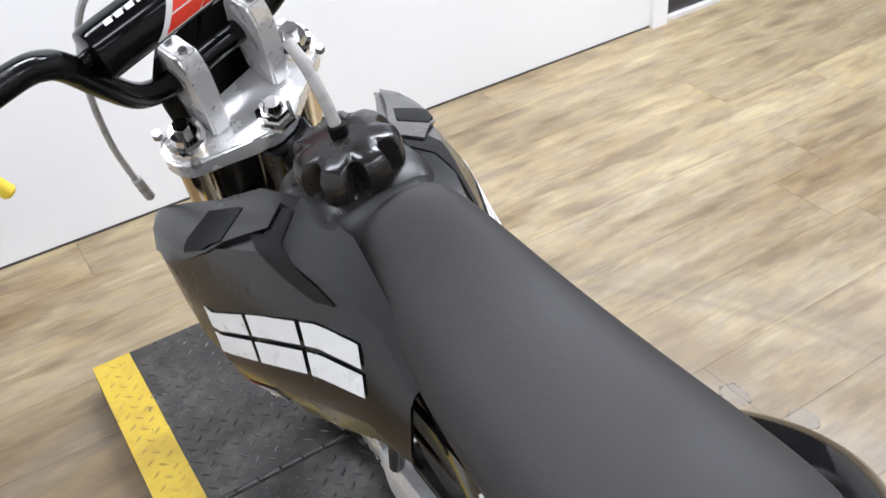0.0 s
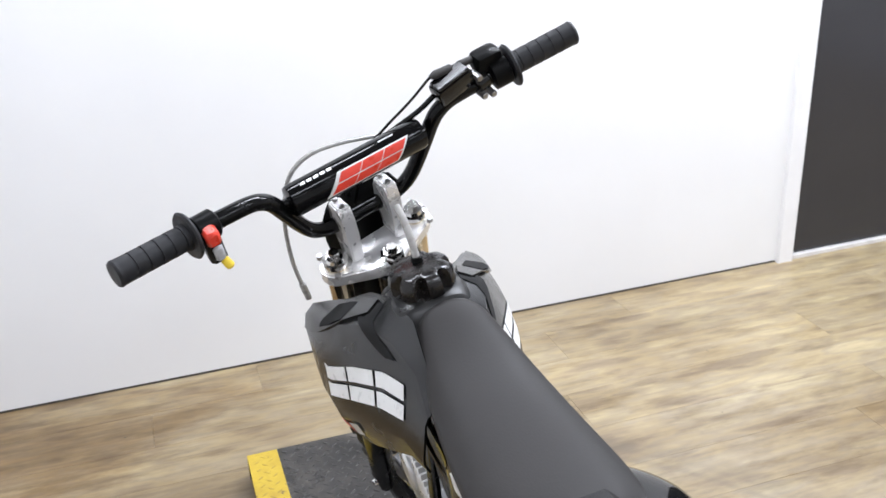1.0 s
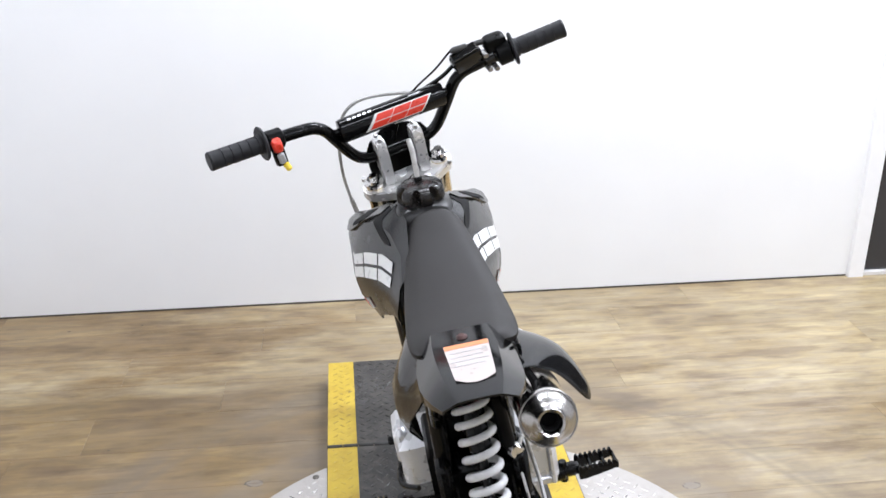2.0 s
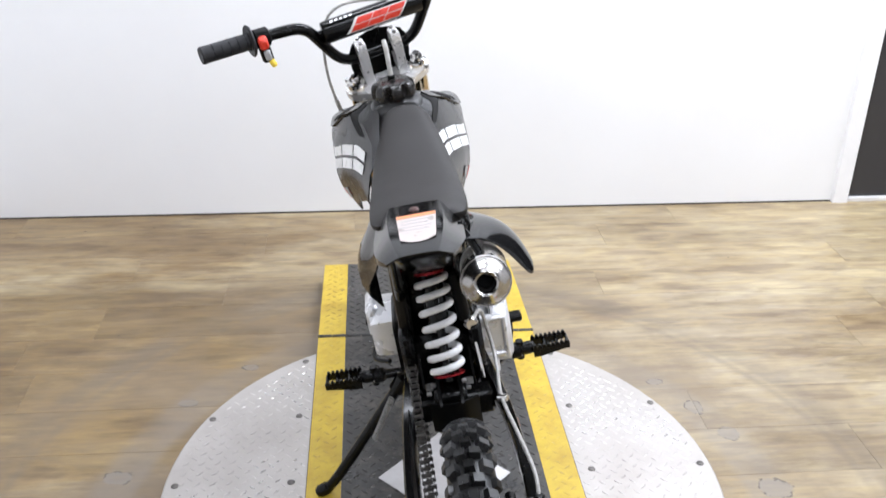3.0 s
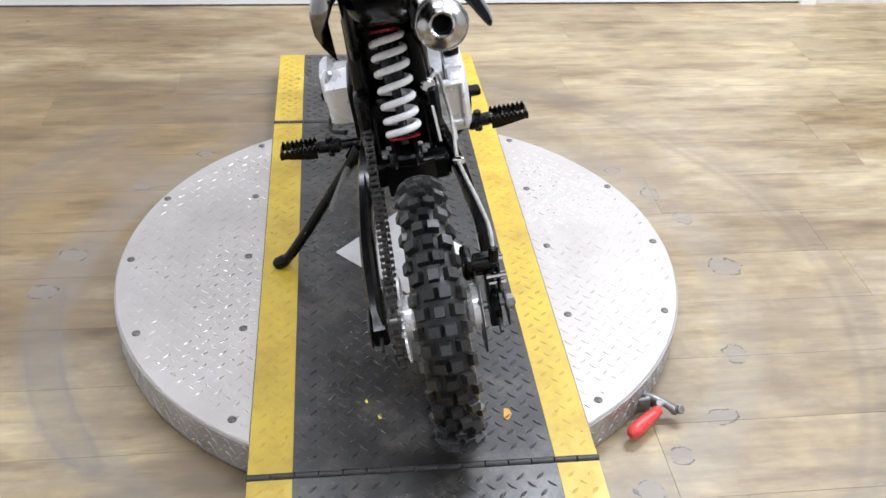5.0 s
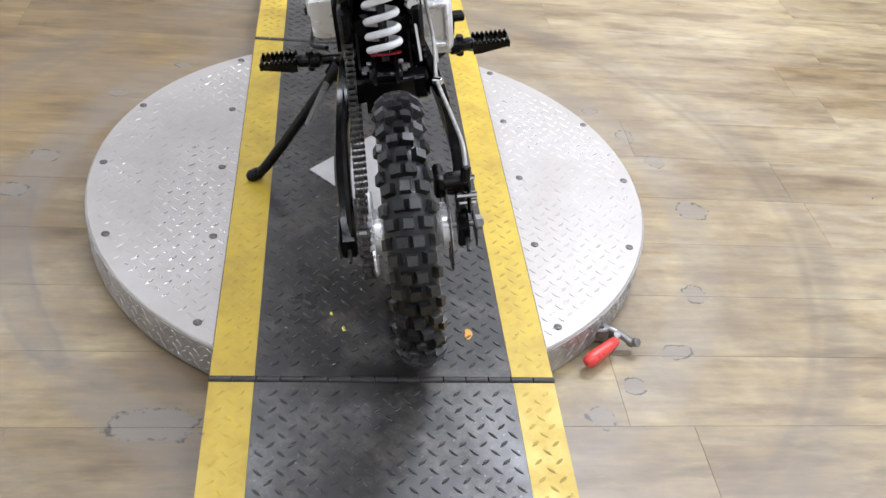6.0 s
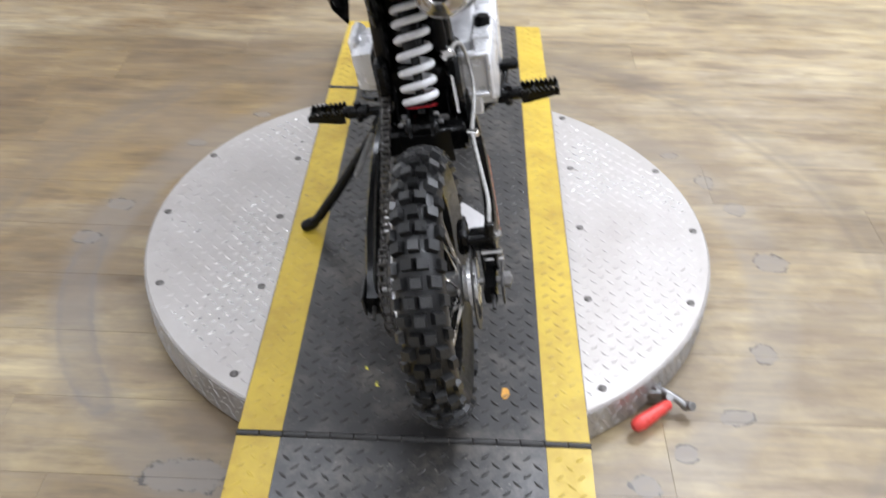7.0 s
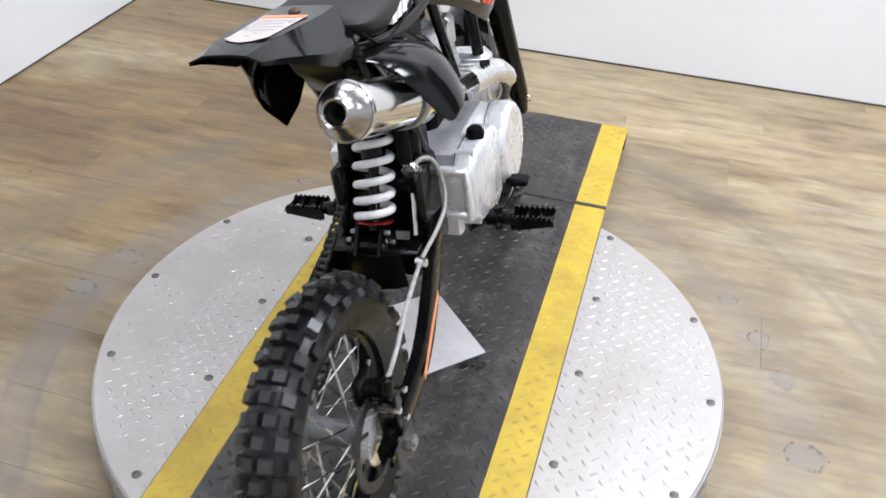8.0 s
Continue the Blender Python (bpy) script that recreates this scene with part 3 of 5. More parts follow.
M_SHROUD = worn("satin_shroud_plastic", (0.004, 0.004, 0.0041), 0.24, vary=0.15, scale=22, grain=500, grain_bump=0.03, rvary=0.05, spec=0.62)
M_CAP = worn("worn_cap_plastic", (0.010, 0.0085, 0.0078), 0.24, vary=0.3, scale=40, grain=500, grain_bump=0.05, rvary=0.08, spec=0.5)
M_FRAME = worn("black_frame_paint", (0.003, 0.003, 0.003), 0.20, vary=0.2, scale=30, grain_bump=0.03, spec=0.22)
M_RUBBER = worn("tyre_rubber", (0.006, 0.006, 0.0062), 0.36, vary=0.5, scale=60, grain=700, grain_bump=0.2, spec=0.4)


def block_rubber():
    """Tread rubber: each block scuffed grey or left shiny by its own measure."""
    m = mat("scuffed_tread_rubber", (0.02, 0.02, 0.02), 0.35, spec=0.5)
    g = node(m, "ShaderNodeNewGeometry")
    v = coords(m)
    grain = noise_tex(m, v, 160, 4, 0.7)
    own = ramp(m, g.outputs["Random Per Island"], [(0.0, grey(0.007)), (0.45, grey(0.016)), (0.75, grey(0.034)), (1.0, grey(0.065))])
    link(m, mixc(m, 0.6, own, ramp(m, grain, [(0.35, grey(0.3)), (0.65, grey(1.0))]), "MULTIPLY"), bsdf(m).inputs["Base Color"])
    link(m, ramp(m, grain, [(0.3, grey(0.24)), (0.7, grey(0.46))]), bsdf(m).inputs["Roughness"])
    bump(m, noise_tex(m, v, 700, 2), 0.25, 0.0006)
    return m


M_KNOB = block_rubber()
M_CHAIN = worn("oily_chain_steel", (0.065, 0.060, 0.055), 0.36, metal=0.7, vary=0.5, scale=90)
M_DULLRED = worn("rusty_bolt", (0.060, 0.022, 0.018), 0.5, vary=0.3, scale=90)
M_GRIP = worn("grip_rubber", (0.020, 0.020, 0.022), 0.55, vary=0.2, scale=50, spec=0.3)
M_CHROME = worn("polished_steel", (0.72, 0.71, 0.70), 0.10, metal=1.0, vary=0.05, scale=20, grain_bump=0.02, rvary=0.03)
M_CONE = worn("brushed_steel", (0.40, 0.385, 0.37), 0.24, metal=1.0, vary=0.12, scale=30, grain=400, grain_bump=0.05, rvary=0.05)
M_CAST = worn("cast_aluminium", (0.72, 0.72, 0.72), 0.34, metal=0.75, vary=0.10, scale=40, grain=500, grain_bump=0.2)
M_BRIGHT = worn("bright_aluminium", (0.86, 0.85, 0.84), 0.26, metal=0.55, vary=0.04, scale=30, grain=500, grain_bump=0.05)
M_CASE = worn("silver_engine_case", (0.72, 0.72, 0.73), 0.30, metal=0.40, vary=0.08, scale=25, grain=500, grain_bump=0.15)
M_ENGBODY = worn("dull_engine_casting", (0.60, 0.60, 0.61), 0.40, metal=0.35, vary=0.25, scale=30, grain=500, grain_bump=0.2)
M_HUB = worn("dull_hub_aluminium", (0.20, 0.20, 0.205), 0.42, metal=0.6, vary=0.3, scale=40)
M_GOLD = worn("fork_tube", (0.66, 0.55, 0.38), 0.16, metal=1.0, vary=0.08, scale=20, grain_bump=0.02)
M_SPRING = worn("white_spring_paint", (0.82, 0.82, 0.83), 0.3, vary=0.04, scale=60)
M_DECAL = worn("white_decal", (0.80, 0.80, 0.79), 0.35, vary=0.03, scale=60)
M_LABEL = worn("faded_label", (0.54, 0.475, 0.445), 0.35, vary=0.06, scale=30)
M_GREYDECAL = worn("grey_decal", (0.46, 0.46, 0.47), 0.35, vary=0.05, scale=60)
M_REDDECAL = worn("red_decal", (0.78, 0.055, 0.03), 0.32, vary=0.06, scale=60)
M_ORANGE = worn("orange_print", (0.80, 0.28, 0.12), 0.4, vary=0.1, scale=60)
M_REDPART = worn("red_anodised", (0.30, 0.010, 0.016), 0.28, metal=0.6, vary=0.1, scale=60)
M_HOSE = worn("clear_grey_hose", (0.36, 0.35, 0.33), 0.3, vary=0.1, scale=80)
M_YPLASTIC = worn("yellow_plastic", (0.85, 0.62, 0.05), 0.4, vary=0.06, scale=60)
# black that carries the dark inside the outlet, slots and recesses
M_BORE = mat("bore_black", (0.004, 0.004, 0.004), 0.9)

# ---------------------------------------------------------------- motorcycle
# own axes: x to its right, y ahead, z up; it leans to its left on the stand
bike = thing("dirt_bike", "small black off-road motorcycle leaning on its side stand", "motorcycle", pose(0.0566, 0, H + 0.005, 0, -9.8, 0))
AXLE_R = Vector((0, -0.475, 0.2325))
FWD = pose(-0.006, 0.022, 0.004)
STEER = pose(-0.006, 0.278, 0.846, 24, 0, 0) @ pose(0, 0, 0, 0, 0, 17)
BARS = pose(-0.0120, 0.274, 0.849, 22.5, 0, 0) @ pose(0, 0, 0, 0, 0, 13.5) @ pose(0, 0, 0, 0, -1.6, 0)


def wheel_ring(bm, profile, n=72):
    """Turns a closed profile of (x, radius) about the x axis."""
    rings = []
    for i in range(n):
        a = 2 * math.pi * i / n
        rings.append([bm.verts.new((x, r * math.cos(a), r * math.sin(a))) for x, r in profile])
    k = len(profile)
    for i in range(n):
        p, q = rings[i], rings[(i + 1) % n]
        for j in range(k):
            bm.faces.new((p[j], p[(j + 1) % k], q[(j + 1) % k], q[j]))
    return bm


def tyre_mesh(radius, half, bead, pitches, knob_h):
    bm = bmesh.new()
    crown = radius - knob_h
    prof = []
    for i in range(13):
        a = radians(-100 + 200 * i / 12)
        prof.append((half * 0.93 * math.sin(a), bead + 0.022 + (crown - bead - 0.022) * (0.28 + 0.72 * math.cos(a) if math.cos(a) > 0 else 0.28 + 0.5 * math.cos(a))))
    prof = prof + [(half * 0.55, bead), (-half * 0.55, bead)]
    wheel_ring(bm, prof)
    carcass, bm = bm, bmesh.new()

    def crown_at(u):
        """Place and normal of the carcass at lateral angle u."""
        x = half * 0.93 * math.sin(u)
        r = bead + 0.022 + (crown - bead - 0.022) * (0.28 + 0.72 * math.cos(u))
        nx, nr = math.sin(u), math.cos(u) * 1.15
        length = math.hypot(nx, nr)
        return x, r, nx / length, nr / length

    def knob(phi, u, w, l, h, skew=0.0):
        x, r, nx, nr = crown_at(u)
        along = Vector((0, -math.sin(phi), math.cos(phi)))
        rad = Vector((0, math.cos(phi), math.sin(phi)))
        normal = Vector((nx, 0, 0)) + rad * nr
        across = Vector((nr, 0, 0)) - rad * nx
        base = Vector((x, 0, 0)) + rad * r - normal * 0.003
        top = base + normal * (h + 0.003)
        low_c = [base + across * (sx * w * 0.55) + along * (sy * l * 0.58 + skew * sx * l) for sx, sy in ((-1, -1), (1, -1), (1, 1), (-1, 1))]
        top_c = [top + across * (sx * w * 0.46) + along * (sy * l * 0.46 + skew * sx * l) for sx, sy in ((-1, -1), (1, -1), (1, 1), (-1, 1))]
        a = [bm.verts.new(p) for p in low_c]
        b = [bm.verts.new(p) for p in top_c]
        for i in range(4):
            bm.faces.new((a[i], a[(i + 1) % 4], b[(i + 1) % 4], b[i]))
        bm.faces.new(b)

    step = 2 * math.pi / pitches
    l = radius * step
    for i in range(pitches):
        phi = i * step
        odd = i % 2
        if odd:
            for s in (-1, 1):
                knob(phi, s * 0.26, half * 0.44, l * 0.58, knob_h)
                knob(phi + step * 0.1, s * 1.06, half * 0.32, l * 0.62, knob_h * 0.75, 0.08 * s)
        else:
            knob(phi, 0.0, half * 0.40, l * 0.58, knob_h)
            for s in (-1, 1):
                knob(phi, s * 0.66, half * 0.44, l * 0.60, knob_h, 0.06 * s)
    return carcass, bm


def spoked_wheel(name, xf, radius, half, bead, pitches, knob_h, hub_half, label):
    """Hub, rim, spokes and tyre; the hub carries the rest."""
    bm = bmesh.new()
    lathe(bm, (-hub_half, 0, 0), (hub_half, 0, 0), [(0, 0.012), (0.0, 0.030), (0.04, 0.034), (0.08, 0.031), (0.12, 0.021), (0.5, 0.019), (0.88, 0.021), (0.92, 0.031), (0.96, 0.034), (1, 0.030), (1, 0.012)], 28)
    wheel = part(name, bm, M_HUB, bike, label, xf)
    carcass, blocks = tyre_mesh(radius, half, bead, pitches, knob_h)
    part("tyre", carcass, M_RUBBER, wheel, "black knobbly tyre", xf)
    part("tyre_tread", blocks, M_KNOB, wheel, "black rubber tread blocks", xf, kind="stuff", smooth=False)
    bm = bmesh.new()
    w = half * 0.60
    wheel_ring(bm, [(-w, bead + 0.006), (-w * 0.9, bead - 0.002), (-w * 0.45, bead - 0.004), (-w * 0.3, bead - 0.011), (w * 0.3, bead - 0.011), (w * 0.45, bead - 0.004), (w * 0.9, bead - 0.002), (w, bead + 0.006)], 72)
    part("rim", bm, M_FRAME, wheel, "black rim", xf)
    me = None
    for i in range(32):
        side = 1 if i % 2 else -1
        cross = 1 if (i // 2) % 2 else -1
        a = 2 * math.pi * i / 32
        b = a + cross * 0.62
        p = Vector((side * hub_half * 0.92, 0.034 * math.cos(b), 0.034 * math.sin(b)))
        q = Vector((side * w * 0.22, (bead - 0.009) * math.cos(a), (bead - 0.009) * math.sin(a)))
        bm = bmesh.new()
        rod(bm, p, q, 0.0015, 6)
        rod(bm, q + (p - q) * 0.01, q + (p - q) * 0.13, 0.0026, 6)
        part("spoke", bm, M_CHROME, wheel, xf=xf)
    return wheel


# rear wheel with brake disc and sprocket
RW = Matrix.Translation(AXLE_R + Vector((0.014, 0, 0)))
rear = spoked_wheel("rear_wheel", RW, 0.2325, 0.041, 0.152, 52, 0.0108, 0.044, "spoked rear wheel with grey hub")
bm = bmesh.new()
wheel_ring(bm, [(0.064, 0.062), (0.067, 0.062), (0.067, 0.078), (0.064, 0.078)], 64)
for i in range(6):
    a = math.pi * i / 3
    c, s = math.cos(a), math.sin(a)
    rod(bm, (0.0655, 0.030 * c, 0.030 * s), (0.0655, 0.064 * math.cos(a + 0.3), 0.064 * math.sin(a + 0.3)), 0.0030, 6)
part("brake_disc", bm, M_DARKSTEEL, rear, "steel brake disc", RW)
bm = bmesh.new()
lathe(bm, (0.046, 0, 0), (0.070, 0, 0), [(0, 0.030), (0.25, 0.031), (0.30, 0.038), (0.34, 0.0395), (0.95, 0.0395), (1, 0.037)], 28)
part("hub_drum", bm, M_BRIGHT, rear, "bright aluminium hub drum", RW)
bm = bmesh.new()
teeth = 37
prof = []
for i in range(teeth * 2):
    a = math.pi * i / teeth
    r = 0.074 if i % 2 else 0.068
    prof.append((r * math.cos(a), r * math.sin(a)))
prism(bm, prof, -0.064, -0.060, "yz")
for i in range(4):
    a = math.pi * i / 2 + 0.4
    rod(bm, (-0.070, 0.03 * math.cos(a), 0.03 * math.sin(a)), (-0.060, 0.03 * math.cos(a), 0.03 * math.sin(a)), 0.006, 6)
part("sprocket", bm, M_CAST, rear, "silver rear sprocket", RW)
bm = bmesh.new()
lathe(bm, (-0.0655, 0, 0), (-0.043, 0, 0), [(0, 0.036), (0.06, 0.0395), (0.80, 0.0395), (0.86, 0.037), (1, 0.031)], 28)
part("hub_drum", bm, M_BRIGHT, rear, "bright aluminium hub drum", RW)
bm = bmesh.new()
rod(bm, (-0.120, 0, 0), (0.126, 0, 0), 0.0065, 12)
rod(bm, (0.112, 0, 0), (0.123, 0, 0), 0.013, 6)
rod(bm, (-0.116, 0, 0), (-0.106, 0, 0), 0.013, 6)
part("axle", bm, M_STEEL, rear, "steel axle with nuts", RW)

# front wheel and fork
FW = STEER @ Matrix.Translation((0, 0.045, -0.684)) @ Matrix.Rotation(radians(-24), 4, "X")
front = spoked_wheel("front_wheel", FW, 0.236, 0.034, 0.176, 48, 0.0085, 0.040, "spoked front wheel with grey hub")
bm = bmesh.new()
rod(bm, (-0.095, 0, 0), (0.095, 0, 0), 0.008, 12)
part("axle", bm, M_CHROME, front, xf=FW)
for s in (-1, 1):
    bm = bmesh.new()
    rod(bm, (s * 0.070, 0.042, -0.020), (s * 0.070, 0.042, -0.33), 0.0175, 20, 0.001)
    leg = part("fork_tube", bm, M_GOLD, bike, "polished fork tube", STEER)
    bm = bmesh.new()
    lathe(bm, (s * 0.070, 0.042, -0.30), (s * 0.070, 0.042, -0.715), [(0, 0.021), (0.02, 0.0245), (0.85, 0.023), (0.93, 0.018), (1, 0.014)], 20)
    part("fork_leg", bm, M_FRAME, leg, "black lower fork leg", STEER)
    bm = bmesh.new()
    lathe(bm, (s * 0.070, 0.042, -0.022), (s * 0.070, 0.042, -0.008), [(0, 0.019), (0.5, 0.019), (0.6, 0.015), (1, 0.013)], 18)
    rod(bm, (s * 0.070, 0.042, -0.009), (s * 0.070, 0.042, 0.001), 0.008, 6)
    part("fork_cap", bm, M_CHROME, leg, xf=STEER)


def clamp_outline(w, back, fwd):
    """Half-rounded outline of a fork clamp."""
    pts = []
    for i in range(9):
        a = radians(-60 + 210 * i / 8)
        pts.append((0.070 + w * math.cos(a), 0.042 + w * math.sin(a)))
    pts += [(0.034, 0.042 + fwd), (-0.034, 0.042 + fwd)]
    for i in range(9):
        a = radians(30 + 210 * i / 8)
        pts.append((-0.070 + w * math.cos(a), 0.042 + w * math.sin(a)))
    pts += [(-0.030, -back), (-0.012, -back - 0.010), (0.012, -back - 0.010), (0.030, -back)]
    return pts


bm = bmesh.new()
prism(bm, clamp_outline(0.025, 0.002, 0.016), -0.050, -0.026, "xy")
bmesh.ops.bevel(bm, geom=list(bm.edges), offset=0.003, segments=2, affect="EDGES")
triple = part("top_clamp", bm, M_BRIGHT, bike, "polished aluminium top fork clamp", STEER)
bm = bmesh.new()
lathe(bm, (0, 0, -0.028), (0, 0, -0.012), [(0, 0.019), (0.35, 0.019), (0.4, 0.0145), (1, 0.0135)], 6)
lathe(bm, (0, 0, -0.013), (0, 0, -0.004), [(0, 0.010), (1, 0.007)], 16)
part("stem_nut", bm, M_CHROME, triple, xf=STEER)
for s in (-1, 1):
    for dy in (-0.024, 0.024):
        bm = bmesh.new()
        rod(bm, (s * (0.070 + 0.012), 0.042 + dy, -0.026), (s * (0.070 + 0.012), 0.042 + dy, -0.019), 0.005, 6)
        part("pinch_bolt", bm, M_STEEL, triple, xf=STEER)
bm = bmesh.new()
prism(bm, clamp_outline(0.029, 0.014, 0.020), -0.225, -0.195, "xy")
part("bottom_clamp", bm, M_FRAME, bike, "black lower fork clamp", STEER)
bm = bmesh.new()
rod(bm, (0, 0, -0.24), (0, 0, -0.05), 0.027, 20, 0.002)
part("head_tube", bm, M_FRAME, bike, xf=STEER)

# bar risers
for s in (-1, 1):
    bm = bmesh.new()
    x0 = s * 0.037
    outline = [(0.022, -0.028), (0.060, -0.028), (0.068, 0.012), (0.072, 0.030), (0.070, 0.052), (0.064, 0.066), (0.034, 0.070), (0.028, 0.060), (0.026, 0.045), (0.024, 0.012)]
    prism(bm, outline, x0 - 0.0095, x0 + 0.0095, "yz")
    bmesh.ops.bevel(bm, geom=list(bm.edges), offset=0.0025, segments=2, affect="EDGES")
    riser = part("bar_riser", bm, M_BRIGHT, bike, "polished aluminium bar riser", BARS)
    for dy in (0.040, 0.060):
        bm = bmesh.new()
        rod(bm, (x0, dy, 0.066), (x0, dy - 0.001, 0.0725), 0.0042, 10, 0.001)
        part("riser_bolt", bm, M_STEEL, riser, xf=BARS)

# handlebar
bm = bmesh.new()
half_bar = [(0.0, 0.057, 0.026), (0.045, 0.057, 0.026), (0.070, 0.057, 0.032), (0.088, 0.055, 0.050), (0.108, 0.050, 0.090), (0.124, 0.046, 0.125), (0.137, 0.043, 0.143), (0.160, 0.038, 0.156), (0.224, 0.022, 0.173), (0.335, 0.002, 0.192)]
pts = [(-x, y, z) for x, y, z in half_bar[:0:-1]] + half_bar
tube(bm, spline(pts, 5), 0.0112, 14)
bar = part("handlebar", bm, M_FRAME, bike, "black steel handlebar with cross brace", BARS)
bm = bmesh.new()
rod(bm, (-0.121, 0.047, 0.119), (0.121, 0.047, 0.119), 0.0065, 10)
part("cross_brace", bm, M_FRAME, bar, xf=BARS)
bm = bmesh.new()
PAD_C, PAD_R = Vector((0, 0.046, 0.118)), 0.0225
lathe(bm, PAD_C + Vector((-0.104, 0, 0)), PAD_C + Vector((0.104, 0, 0)), [(0, 0.016), (0.005, 0.021), (0.03, PAD_R), (0.97, PAD_R), (0.995, 0.021), (1, 0.016)], 28)
part("bar_pad", bm, M_PLASTIC, bar, "round black crossbar pad", BARS)


def wrap(points, lift, flip=1):
    """Points (x along, arc across) laid on the pad's skin, arc 0 facing up and back."""
    out = []
    for x, arc in points:
        a = radians(152) - arc / PAD_R
        rr = PAD_R + lift
        out.append((PAD_C.x + x, PAD_C.y + rr * math.cos(a), PAD_C.z + rr * math.sin(a)))
    return out


def pad_patch(name, x0, x1, a0, a1, slant, material, lift):
    bm = bmesh.new()
    nx, na = 6, 6
    rows = []
    for j in range(na + 1):
        v = j / na
        arc = a0 + (a1 - a0) * v
        rows.append(wrap([(x0 + (x1 - x0) * i / nx + slant * v, arc) for i in range(nx + 1)], lift))
    grid_sheet(bm, rows, 0.0003)
    return part(name, bm, material, bar, xf=BARS)


# the pad's emblem: three slanted red blocks, each split in two, on a white edge, and rows of small bars
def slotted(a0, a1, b0, b1, wide=0.03):
    """The two bars of a block split lengthways: (from, to) along and across."""
    mid, gap = (b0 + b1) / 2, wide * (b1 - b0)
    return [(a0, a1, b0, mid - gap), (a0, a1, mid + gap, b1)]


pad_patch("emblem_edge", -0.060, 0.052, -0.0165, 0.0120, 0.026, M_DECAL, 0.0006)
for k in range(3):
    bm = bmesh.new()
    for x0, x1, a0, a1 in slotted(-0.0535 + 0.0345 * k, -0.0205 + 0.0345 * k, -0.0140, 0.0098):
        rows = []
        for j in range(3):
            arc = a0 + (a1 - a0) * j / 2
            rows.append(wrap([(x0 + (x1 - x0) * i / 3 + 0.026 * (arc + 0.0165) / 0.0285, arc) for i in range(4)], 0.0011))
        loft(bm, rows, closed=False, caps=False)
    bmesh.ops.recalc_face_normals(bm, faces=bm.faces)
    bmesh.ops.solidify(bm, geom=list(bm.faces), thickness=0.0003)
    part("emblem_block", bm, M_REDDECAL, bar, xf=BARS)
for k in range(5):
    pad_patch("small_mark", -0.085 + 0.010 * k, -0.078 + 0.010 * k, 0.0190, 0.0235, 0.001, M_DECAL, 0.0006)
pad_patch("small_mark", 0.036, 0.060, 0.0215, 0.0240, 0.001, M_GREYDECAL, 0.0006)
pad_patch("small_mark", -0.005, 0.045, -0.0235, -0.0200, 0.001, M_GREYDECAL, 0.0006)


def bar_point(s, d):
    """A place on the straight end of the bar, d metres in from its tip."""
    a, b = Vector((0.335, 0.002, 0.192)), Vector((0.224, 0.022, 0.173))
    p = a + (b - a).normalized() * d
    return Vector((s * p.x, p.y, p.z))


for s in (-1, 1):
    bm = bmesh.new()
    tip, root = bar_point(s, -0.004), bar_point(s, 0.094)
    prof = [(0, 0.010), (0.0, 0.0155), (0.03, 0.0172), (0.06, 0.0165)]
    for i in range(5):
        t = 0.08 + i * 0.165
        prof += [(t, 0.0165), (t + 0.145, 0.0162), (t + 0.147, 0.0150), (t + 0.163, 0.0150)]
    prof += [(0.91, 0.0168), (0.97, 0.0178), (1, 0.0175)]
    lathe(bm, tip, root, prof, 20)
    part("grip", bm, M_GRIP, bar, "ribbed black rubber grip", BARS)
    bm = bmesh.new()
    lathe(bm, bar_point(s, 0.091), bar_point(s, 0.099), [(0, 0.018), (0.1, 0.029), (0.4, 0.031), (0.8, 0.029), (1, 0.017)], 26)
    part("grip_flange", bm, M_GRIP, bar, xf=BARS)

# kill switch on the left
bm = bmesh.new()
c = bar_point(-1, 0.116)
lathe(bm, bar_point(-1, 0.101), bar_point(-1, 0.133), [(0, 0.015), (0.1, 0.0185), (0.9, 0.0185), (1, 0.015)], 18)
box(bm, c + Vector((-0.011, -0.026, -0.044)), c + Vector((0.011, -0.004, 0.006)), 0.005)
part("switch_box", bm, M_MATTE, bar, "black switch housing", BARS)
bm = bmesh.new()
box(bm, c + Vector((-0.008, -0.031, -0.010)), c + Vector((0.010, -0.010, 0.013)), 0.004)
part("kill_switch", bm, M_REDDECAL, bar, "red switch", BARS)
bm = bmesh.new()
box(bm, c + Vector((-0.005, -0.030, -0.036)), c + Vector((0.008, -0.018, -0.012)), 0.003)
part("switch_rocker", bm, M_GREYDECAL, bar, xf=BARS)
bm = bmesh.new()
rod(bm, c + Vector((0.004, -0.024, -0.038)), c + Vector((0.008, -0.032, -0.050)), 0.0058, 12, 0.002)
part("start_button", bm, M_YPLASTIC, bar, "yellow button", BARS)

# throttle housing and front brake on the right
bm = bmesh.new()
lathe(bm, bar_point(1, 0.099), bar_point(1, 0.128), [(0, 0.016), (0.08, 0.0215), (0.9, 0.0215), (1, 0.014)], 20)
c = bar_point(1, 0.118)
box(bm, c + Vector((-0.028, -0.002, 0.006)), c + Vector((0.014, 0.028, 0.035)), 0.009, seg=2)
throttle = part("throttle_housing", bm, M_MATTE, bar, xf=BARS)
bm = bmesh.new()
tip = Vector((0.130, 0.046, 0.199))
lathe(bm, c + Vector((-0.024, 0.018, 0.026)), tip, [(0, 0.0052), (0.3, 0.0052), (0.32, 0.0036), (0.5, 0.0036), (0.52, 0.0062), (0.9, 0.0062), (1, 0.003)], 12)
part("cable_adjuster", bm, M_DARKSTEEL, throttle, "dull steel cable adjuster", BARS)
bm = bmesh.new()
